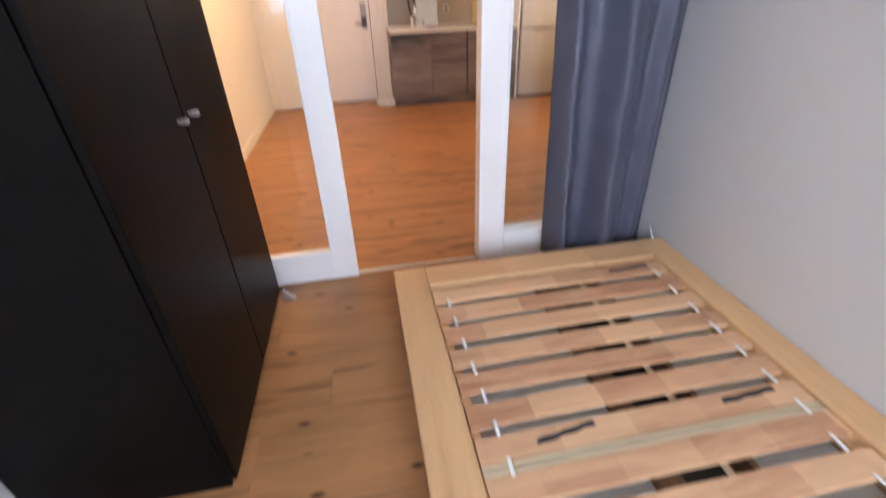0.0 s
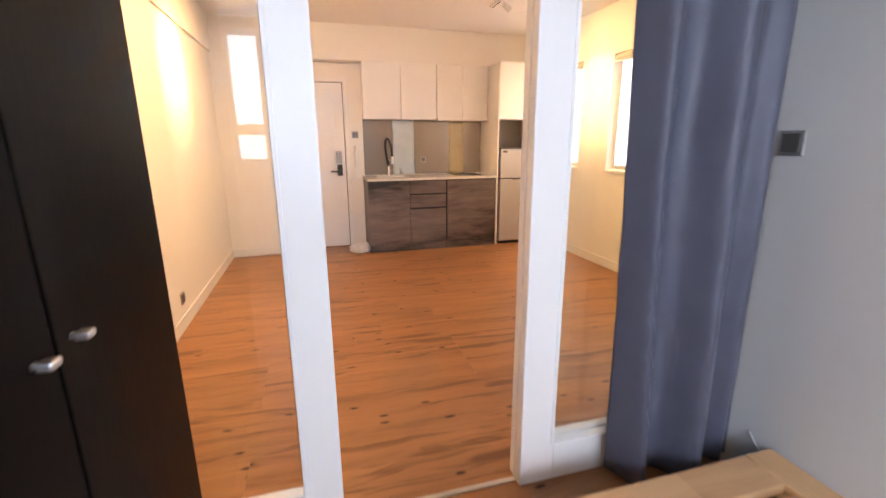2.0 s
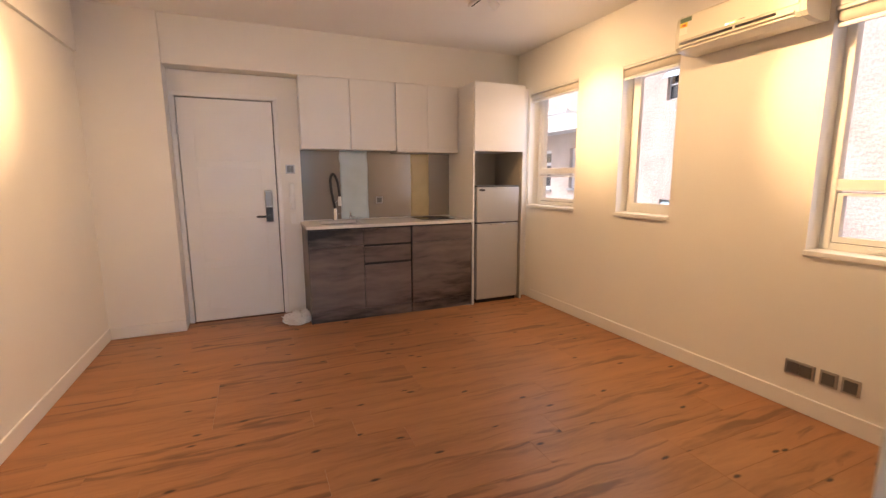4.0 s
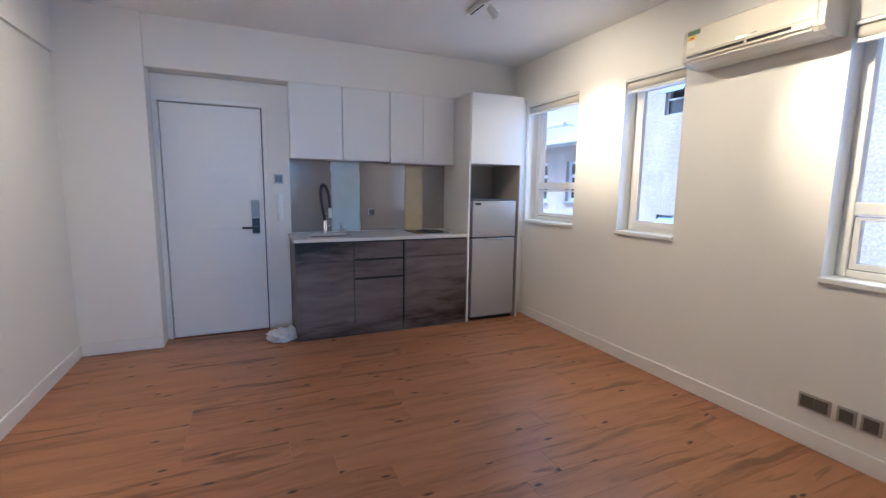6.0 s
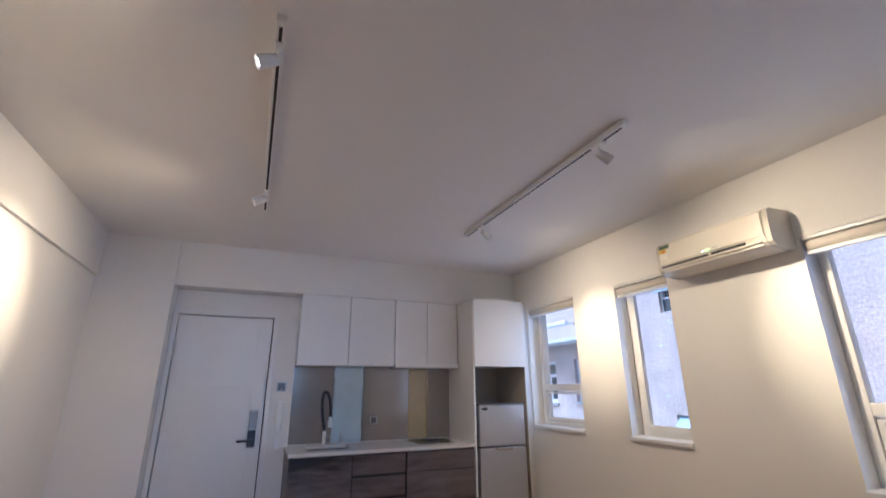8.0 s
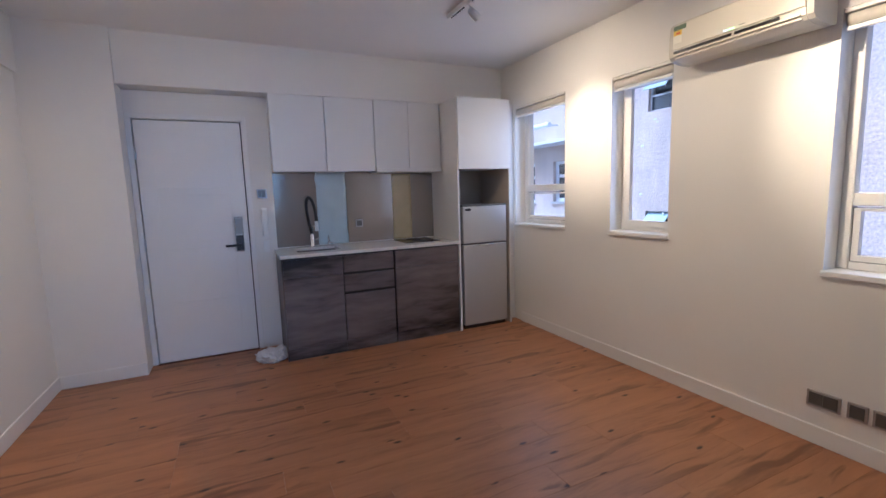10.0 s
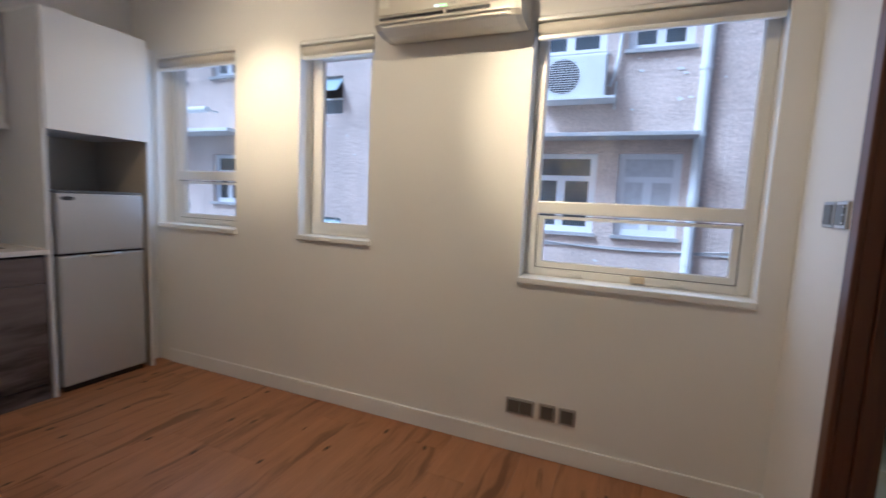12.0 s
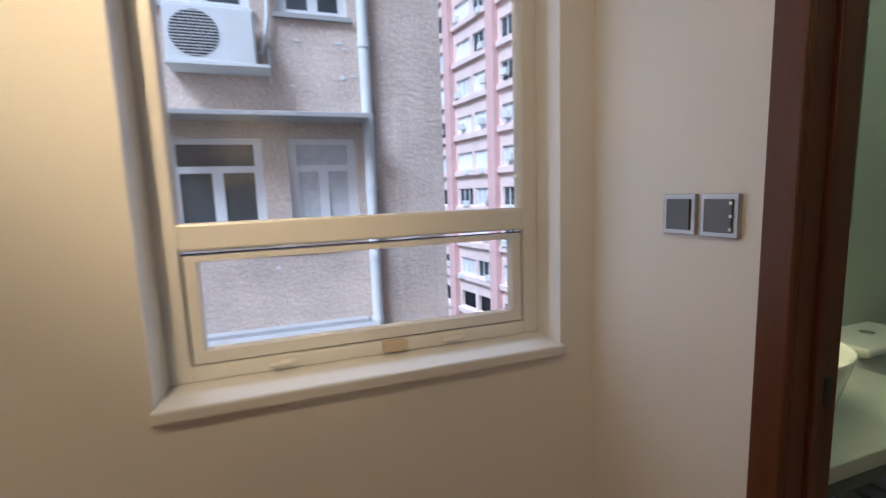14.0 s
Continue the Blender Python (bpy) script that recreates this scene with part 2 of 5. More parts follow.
# ---- building tools ----
def box(bm, x0, x1, y0, y1, z0, z1, bevel=0.0, seg=2):
    """Adds a box between the given bounds, with rounded edges."""
    r = bmesh.ops.create_cube(bm, size=1.0)
    vs = r["verts"]
    for v in vs:
        v.co = Vector((x0 + (v.co.x + 0.5) * (x1 - x0), y0 + (v.co.y + 0.5) * (y1 - y0), z0 + (v.co.z + 0.5) * (z1 - z0)))
    if bevel:
        es = list({e for v in vs for e in v.link_edges})
        bmesh.ops.bevel(bm, geom=es, offset=min(bevel, 0.45 * min(x1 - x0, y1 - y0, z1 - z0)), segments=seg, affect="EDGES", profile=0.5)
    return bm


def cyl(bm, a, b, r, r2=None, n=20, caps=True):
    """Adds a (tapered) cylinder from a to b."""
    a, b = Vector(a), Vector(b)
    q = (b - a).to_track_quat("Z", "Y").to_matrix().to_4x4()
    bmesh.ops.create_cone(bm, cap_ends=caps, segments=n, radius1=r, radius2=r if r2 is None else r2, depth=(b - a).length,
                          matrix=Matrix.Translation((a + b) / 2) @ q)
    return bm


def lathe(bm, profile, centre=(0, 0, 0), n=40, sx=1.0, sy=1.0):
    """Turns a profile of (radius, height) about the vertical axis."""
    c = Vector(centre)
    rings = [[bm.verts.new(c + Vector((sx * r * math.cos(2 * math.pi * i / n), sy * r * math.sin(2 * math.pi * i / n), h))) for i in range(n)] for r, h in profile]
    for a, b in zip(rings, rings[1:]):
        for i in range(n):
            bm.faces.new((a[i], a[(i + 1) % n], b[(i + 1) % n], b[i]))
    bm.faces.new(rings[0][::-1])
    bm.faces.new(rings[-1])
    return bm


def tube(bm, pts, r, n=10):
    """A round tube through the points."""
    pts = [Vector(p) for p in pts]
    rings = []
    for i, p in enumerate(pts):
        d = (pts[min(i + 1, len(pts) - 1)] - pts[max(i - 1, 0)]).normalized()
        u = d.orthogonal().normalized() if i == 0 else (u - d * u.dot(d)).normalized()
        w = d.cross(u)
        rings.append([bm.verts.new(p + r * (u * math.cos(2 * math.pi * k / n) + w * math.sin(2 * math.pi * k / n))) for k in range(n)])
    for a, b in zip(rings, rings[1:]):
        for k in range(n):
            bm.faces.new((a[k], a[(k + 1) % n], b[(k + 1) % n], b[k]))
    bm.faces.new(rings[0][::-1])
    bm.faces.new(rings[-1])
    return bm


def mesh_of(bm, name, mat, smooth=False):
    bmesh.ops.recalc_face_normals(bm, faces=bm.faces)
    me = bpy.data.meshes.new(name)
    bm.to_mesh(me)
    bm.free()
    me.materials.append(mat)
    if smooth:
        for p in me.polygons:
            p.use_smooth = True
    return me


def part(name, bm, mat, parent=None, label="", smooth=False):
    """Links a bmesh (in world places) as one mesh object under a thing or a part."""
    ob = new(name, mesh_of(bm, name, mat, smooth))
    if parent is not None:
        bpy.context.view_layer.update()
        ob.parent = parent
        ob.matrix_parent_inverse = parent.matrix_world.inverted()
    if label:
        ob["label"] = label
    return ob


def thing(name, at, label, category, group="", kind=""):
    ob = new(name)
    ob.empty_display_size = 0.05
    ob.location = at
    bpy.context.view_layer.update()
    return tagged(ob, label, category, group, kind)


def bb(*args, **kw):
    return box(bmesh.new(), *args, **kw)


def structure(name, bm, mat, label, category):
    return tagged(part(name, bm, mat), label, category, kind="structure")


def wall(axis, at, thick, span, height, holes=()):
    """A wall across one axis from at to at + thick; span along the other axis, height from and to; holes (a0, a1, z0, z1) go through it."""
    bm = bmesh.new()
    us = sorted({span[0], span[1], *[h[0] for h in holes], *[h[1] for h in holes]})
    zs = sorted({height[0], height[1], *[h[2] for h in holes], *[h[3] for h in holes]})
    filled = {}
    for i in range(len(us) - 1):
        for j in range(len(zs) - 1):
            u, z = (us[i] + us[i + 1]) / 2, (zs[j] + zs[j + 1]) / 2
            filled[i, j] = not any(h[0] < u < h[1] and h[2] < z < h[3] for h in holes)
    cache = {}

    def v(u, d, z):
        if (u, d, z) not in cache:
            cache[u, d, z] = bm.verts.new((d, u, z) if axis == "x" else (u, d, z))
        return cache[u, d, z]
    a, b = at, at + thick
    for (i, j), f in filled.items():
        if not f:
            continue
        u0, u1, z0, z1 = us[i], us[i + 1], zs[j], zs[j + 1]
        for d in (a, b):
            bm.faces.new((v(u0, d, z0), v(u1, d, z0), v(u1, d, z1), v(u0, d, z1)))
        for di, dj, p, q in ((-1, 0, (u0, z0), (u0, z1)), (1, 0, (u1, z0), (u1, z1)), (0, -1, (u0, z0), (u1, z0)), (0, 1, (u0, z1), (u1, z1))):
            if not filled.get((i + di, j + dj), False):
                bm.faces.new((v(p[0], a, p[1]), v(q[0], a, q[1]), v(q[0], b, q[1]), v(p[0], b, p[1])))
    return bm

# ---- the shell of the flat ----
XL, XR = 0.54, 4.55            # living room side walls
YB, YK, YD = -2.10, 6.82, 6.73  # bedroom back wall, kitchen wall, entrance wall
H = 2.68
YP = 2.24                      # bedroom face of the glazed partition
XB = 3.18                      # bedroom face of the bathroom wall
YS = 2.45                      # living room face of the bathroom wall

W1, W2, W3 = (5.535, 6.30, 1.02, 2.24), (4.475, 5.0, 1.02, 2.22), (2.560, 3.577, 0.905, 2.20)
structure("wall_east", wall("x", XR, 0.24, (0.1, YK), (0, H), (W1, W2, W3)), M_WALL, "white painted window wall of the living room", "wall")
structure("wall_west", wall("x", XL - 0.2, 0.2, (YB, YK), (0, H)), M_WALL, "plain white painted side wall", "wall")
structure("wall_beam_west", bb(XL, XL + 0.025, 2.45, 6.52, 2.305, H), M_WALL, "shallow white beam along the top of the side wall", "beam")
structure("wall_north", wall("y", YK, 0.2, (XL - 0.2, XR + 0.24), (0, H)), M_WALL, "white wall behind the kitchen", "wall")
structure("wall_pier", bb(XL, 1.11, 6.52, YK, 0, H), M_WALL, "white wall pier beside the entrance door", "wall")
structure("wall_entrance", wall("y", YD, YK - YD, (1.11, 2.1815), (0, 2.28), ((1.15, 1.955, 0, 2.06),)), M_WALL, "white wall round the entrance door", "wall")
structure("wall_beam_north", bb(1.11, XR, 6.555, YK, 2.285, H), M_WALL, "white beam above the kitchen and entrance", "beam")
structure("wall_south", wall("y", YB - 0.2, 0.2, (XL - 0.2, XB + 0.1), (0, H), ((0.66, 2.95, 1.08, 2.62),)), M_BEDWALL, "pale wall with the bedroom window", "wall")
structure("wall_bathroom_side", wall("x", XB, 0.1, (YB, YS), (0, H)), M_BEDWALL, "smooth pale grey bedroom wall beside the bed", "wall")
structure("wall_bathroom_front", wall("y", YS - 0.11, 0.11, (XB + 0.1, XR), (0, H), ((XB + 0.16, 4.058, 0, 2.1),)), M_WALL, "white wall with the bathroom door and switches", "wall")
structure("wall_partition_head", bb(XL, XB, YP, YP + 0.1, 2.3, H), M_WALL, "white wall above the glazed partition", "wall")
structure("ceiling", bb(XL - 0.2, XR + 0.24, YB - 0.2, YK + 0.2, H, H + 0.15), M_CEIL, "flat white painted ceiling", "ceiling")
floor = structure("floor", bb(XL - 0.2, XR + 0.24, YB - 0.2, YK + 0.2, -0.2, -0.009), M_SUB, "brown oak laminate plank floor", "floor")


def skirting(name, *b):
    return structure(name, bb(*b, bevel=0.004), M_TRIM, "low white painted skirting board", "skirting board")


skirting("baseboard_east", XR - 0.013, XR, YS, 6.20, 0, 0.10)
skirting("baseboard_west", XL, XL + 0.013, 2.36, 6.52, 0, 0.10)
skirting("baseboard_pier", XL + 0.013, 1.11, 6.507, 6.52, 0, 0.10)
skirting("baseboard_south", 4.10, XR - 0.013, YS, YS + 0.013, 0, 0.10)

# ---- windows, sills and blinds ----
def window(name, hole, x0, lower_sash, blind, label):
    """A white framed window set back in its opening; hole: y0, y1, z0, z1."""
    y0, y1, z0, z1 = hole
    w = thing(name, (x0, (y0 + y1) / 2, z0), label, "window", kind="structure")
    f, d = 0.05, 0.06
    part("window_frame", bb(x0, x0 + d, y0, y0 + f, z0 + 0.03, z1, bevel=0.005), M_PVC, w)
    part("window_frame", bb(x0, x0 + d, y1 - f, y1, z0 + 0.03, z1, bevel=0.005), M_PVC, w)
    part("window_frame", bb(x0, x0 + d, y0 + f, y1 - f, z1 - f, z1, bevel=0.005), M_PVC, w)
    part("window_frame", bb(x0, x0 + d, y0 + f, y1 - f, z0 + 0.03, z0 + 0.03 + f * 0.8, bevel=0.005), M_PVC, w)
    zb = z0 + 0.03 + f * 0.8
    if lower_sash:
        t0, t1 = z0 + 0.355, z0 + 0.42
        part("transom", bb(x0 - 0.004, x0 + d, y0 + f, y1 - f, t0, t1, bevel=0.006), M_PVC, w)
        sash = part("sash", wall("x", x0 + 0.005, 0.04, (y0 + f + 0.006, y1 - f - 0.006), (zb + 0.004, t0 - 0.012), ((y0 + f + 0.034, y1 - f - 0.034, zb + 0.034, t0 - 0.027),)), M_PVC, w)
        p = part("pane", bb(x0 + 0.022, x0 + 0.028, y0 + f + 0.033, y1 - f - 0.033, zb + 0.033, t0 - 0.026), M_GLASS, sash, "clear glass")
        p.visible_shadow = False
        part("gasket", _ring(x0 + 0.012, x0 + 0.016, y0 + f + 0.001, y1 - f - 0.001, zb, t0 - 0.007, 0.003), M_GASKET, sash)
        for k in (0.27, 0.73):
            yy = y0 + (y1 - y0) * k
            lt = bmesh.new()
            box(lt, x0 - 0.012, x0 + 0.004, yy - 0.02, yy + 0.02, zb - 0.026, zb - 0.012, 0.003)
            box(lt, x0 - 0.024, x0 - 0.010, yy - 0.006, yy + 0.045, zb - 0.022, zb - 0.013, 0.003)
            part("latch", lt, M_PVC, sash)
        top0 = t1
    else:
        top0 = zb
    p = part("pane", bb(x0 + 0.03, x0 + 0.036, y0 + f - 0.004, y1 - f + 0.004, top0 - 0.004, z1 - f + 0.004), M_GLASS, w, "clear glass")
    p.visible_shadow = False
    part("window_sill", bb(XR - 0.02, x0 + 0.02, y0 - 0.006, y1 + 0.006, z0 - 0.002, z0 + 0.03, bevel=0.006), M_TRIM, w)
    if blind:
        b = thing("roller_blind", (x0 - 0.06, (y0 + y1) / 2, z1 - 0.1), "cream fabric blind rolled up at the head of a window", "blind", "roller blinds")
        rl = bmesh.new()
        cyl(rl, (XR + 0.032, y0 + 0.012, z1 - 0.052), (XR + 0.032, y1 - 0.012, z1 - 0.052), 0.030, n=24)
        part("roll", rl, M_BLIND, b, smooth=True)
        part("cassette", bb(XR - 0.002, XR + 0.066, y0 + 0.004, y1 - 0.004, z1 - 0.022, z1 - 0.002, bevel=0.004), M_PVC, b)
        part("bottom_bar", bb(XR + 0.004, XR + 0.026, y0 + 0.012, y1 - 0.012, z1 - 0.108, z1 - 0.084, bevel=0.006), M_PVC, b)
    return w


def _ring(x0, x1, y0, y1, z0, z1, f):
    bm = wall("x", x0, x1 - x0, (y0, y1), (z0, z1), ((y0 + f, y1 - f, z0 + f, z1 - f),))
    return bm


WX = 4.67
window("window_1", W1, WX, True, True, "white framed window with a hinged lower sash")
w2 = window("window_2", W2, WX, False, True, "narrow white framed casement window")
window("window_3", W3, WX, True, True, "large white framed window with a hinged lower sash")
part("casement", _ring(WX - 0.012, WX + 0.02, W2[0] + 0.045, W2[1] - 0.045, W2[2] + 0.065, W2[3] - 0.045, 0.045), M_PVC, w2)
card = tagged(part("cardboard_wedge", bb(WX - 0.018, WX + 0.004, 2.99, 3.055, 0.945, 0.975, bevel=0.003), material("brown_card", (0.60, 0.50, 0.36), 0.8)),
              "small brown card folded over the window sash", "card")

# bedroom window behind the bed
bw = thing("window_4", (1.86, YB - 0.08, 1.08), "wide white framed bedroom window above the bed end", "window", kind="structure")
for k, (a, b) in enumerate(((0.66, 1.06), (1.06, 2.00), (2.00, 2.95))):
    part("window_frame", wall("y", YB - 0.13, 0.06, (a, b), (1.08, 2.62), ((a + 0.045, b - 0.045, 1.12, 1.43), (a + 0.045, b - 0.045, 1.56, 2.57))), M_PVC, bw)
    for z0, z1 in ((1.12, 1.43), (1.56, 2.57)):
        p = part("pane", bb(a + 0.043, b - 0.043, YB - 0.105, YB - 0.099, z0 - 0.002, z1 + 0.002), M_GLASS, bw, "clear glass")
        p.visible_shadow = False


# ---- entrance door ----
def entrance_door():
    d = thing("door_1", (1.55, YD, 0), "flat white entrance door, closed, with a keypad lock", "door", kind="structure")
    x0, x1, y0 = 1.162, 1.946, YD - 0.004
    leaf = bb(x0, x1, y0, y0 + 0.045, 0.008, 2.05, bevel=0.003)
    part("leaf", leaf, M_TRIM, d)
    for z0, z1 in ((0.12, 0.52), (0.58, 0.98), (1.04, 1.44), (1.50, 1.93)):
        part("raised_panel", bb(x0 + 0.12, x1 - 0.12, y0 - 0.0025, y0 + 0.004, z0, z1, bevel=0.0022), M_TRIM, d)
    fr = bmesh.new()
    box(fr, 1.116, 1.154, YD - 0.012, YD + 0.05, 0, 2.062, 0.004)
    box(fr, 1.956, 1.996, YD - 0.012, YD + 0.05, 0, 2.062, 0.004)
    box(fr, 1.116, 1.996, YD - 0.012, YD + 0.05, 2.062, 2.10, 0.004)
    part("door_frame", fr, M_TRIM, d)
    part("shadow_gap", bb(1.1545, 1.9555, YD + 0.045, YD + 0.052, 0.0, 2.0615), M_GASKET, d)
    for z in (0.28, 1.03, 1.78):
        h = bmesh.new()
        cyl(h, (1.158, y0 - 0.008, z - 0.05), (1.158, y0 - 0.008, z + 0.05), 0.0075, n=12)
        part("hinge", h, M_STEEL, d, smooth=False)
    lock = part("lock_plate", bb(1.835, 1.905, y0 - 0.030, y0 - 0.003, 0.925, 1.235, bevel=0.010, seg=3), M_PLATE, d, "silver keypad lock with a black lower half")
    part("keypad", bb(1.843, 1.897, y0 - 0.036, y0 - 0.028, 1.085, 1.22, bevel=0.004), material("grey_keypad", (0.30, 0.31, 0.32), 0.25), lock)
    part("lock_body", bb(1.840, 1.900, y0 - 0.046, y0 - 0.026, 0.935, 1.07, bevel=0.006), M_BLACK, lock)
    hd = bmesh.new()
    cyl(hd, (1.868, y0 - 0.04, 0.985), (1.868, y0 - 0.075, 0.985), 0.014)
    box(hd, 1.752, 1.880, y0 - 0.084, y0 - 0.066, 0.975, 0.996, 0.006)
    part("lever_handle", hd, M_BLACK, lock)
    part("door_threshold", bb(1.155, 1.955, YD - 0.03, YD + 0.04, 0.0005, 0.007, bevel=0.002), M_WALNUT, d)


entrance_door()


# ---- bathroom door frame ----
def bathroom_frame():
    d = thing("door_2", (3.65, YS, 0), "dark stained walnut door frame of the bathroom", "door frame", kind="structure")
    for a, b, c in ((4.002, 4.060, 1), (3.335, 3.395, -1)):
        part("casing", bb(a, b, YS - 0.002, YS + 0.016, 0, 2.16, bevel=0.004), M_WALNUT, d)
    part("casing", bb(3.395, 4.002, YS - 0.002, YS + 0.016, 2.10, 2.16, bevel=0.004), M_WALNUT, d)
    jr = bmesh.new()
    box(jr, 4.002, 4.058, YS - 0.050, YS - 0.002, 0, 2.10, 0.003)
    part("jamb", jr, M_WALNUT, d)
    part("jamb", bb(3.994, 4.058, YS - 0.113, YS - 0.052, 0, 2.10, bevel=0.003), M_WALNUT, d)
    part("jamb", bb(3.34, 3.40, YS - 0.113, YS - 0.002, 0, 2.10, bevel=0.003), M_WALNUT, d)
    part("jamb", bb(3.40, 3.993, YS - 0.113, YS - 0.002, 2.05, 2.10, bevel=0.003), M_WALNUT, d)
    part("strike_plate", bb(3.9925, 3.9945, YS - 0.092, YS - 0.076, 0.965, 1.02), M_BLACK, d)


bathroom_frame()


# ---- glazed partition of the bedroom ----
def leaf(x0, x1, y0, y1, stile, rail, label):
    d = thing("glazed_door", ((x0 + x1) / 2, y0, 0), label, "glazed door", "glazed partition doors")
    z0, z1 = 0.006, 2.298
    part("stile", bb(x0, x0 + stile, y0, y1, z0, z1, bevel=0.004), M_TRIM, d)
    part("stile", bb(x1 - stile, x1, y0, y1, z0, z1, bevel=0.004), M_TRIM, d)
    part("bottom_rail", bb(x0 + stile, x1 - stile, y0 + 0.001, y1 - 0.001, z0, rail, bevel=0.004), M_TRIM, d)
    part("top_rail", bb(x0 + stile, x1 - stile, y0 + 0.001, y1 - 0.001, z1 - 0.12, z1, bevel=0.004), M_TRIM, d)
    for xa in (x0 + stile - 0.016, x1 - stile + 0.002):
        part("glazing_bead", bb(xa, xa + 0.014, y0 - 0.004, y0 + 0.002, rail + 0.002, z1 - 0.122, bevel=0.002), M_TRIM, d)
    part("glazing_bead", bb(x0 + stile, x1 - stile, y0 - 0.003, y0 + 0.003, rail - 0.014, rail - 0.001, bevel=0.002), M_TRIM, d)
    ym = (y0 + y1) / 2
    p = part("pane", bb(x0 + stile - 0.004, x1 - stile + 0.004, ym - 0.003, ym + 0.003, rail - 0.004, z1 - 0.118), M_GLASS, d, "clear glass")
    p.visible_shadow = False
    return d


leaf(XL + 0.03, 1.578, YP, YP + 0.045, 0.13, 0.182, "white glazed sliding door leaf beside the wardrobe")
leaf(2.262, XB - 0.005, YP, YP + 0.045, 0.145, 0.175, "white glazed sliding door leaf behind the curtain")
leaf(2.264, XB - 0.005, YP + 0.053, YP + 0.098, 0.145, 0.175, "second white glazed leaf stacked behind the first")
structure("floor_track", bb(XL + 0.02, XB, YP + 0.035, YP + 0.06, 0.0003, 0.0055, bevel=0.002), M_STEEL, "slim metal floor track of the sliding doors", "floor track")

# ---- bedroom ----
def wardrobe():
    w = thing("wardrobe", (0.88, 1.62, 0), "tall black-brown two-door wardrobe against the wall", "wardrobe")
    top = 2.30
    for name, q in (("side_panel", (0.575, 1.142, 1.108, 1.126, 0, top)), ("side_panel", (0.575, 1.142, 2.142, 2.160, 0, top)), ("back_panel", (0.575, 0.590, 1.1265, 2.1415, 0.06, top)),
                    ("top_panel", (0.5905, 1.142, 1.1265, 2.1415, top - 0.018, top)), ("bottom_panel", (0.5905, 1.142, 1.1265, 2.1415, 0.06, 0.078)), ("plinth", (1.09, 1.108, 1.1265, 2.1415, 0, 0.0595))):
        part(name, bb(*q, bevel=0.0015), M_BLACKWOOD, w)
    for a, b, hy in ((1.110, 1.640, 1.585), (1.648, 2.158, 1.690)):
        dr = part("door", bb(1.146, 1.166, a, b, 0.035, top - 0.003, bevel=0.002), M_BLACKWOOD, w)
        h = bmesh.new()
        box(h, 1.1655, 1.186, hy - 0.006, hy + 0.006, 1.053, 1.063, 0.002)
        box(h, 1.174, 1.197, hy - 0.013, hy + 0.013, 1.051, 1.065, 0.004)
        part("handle", h, M_STEEL, dr, "dull metal square pull")


wardrobe()


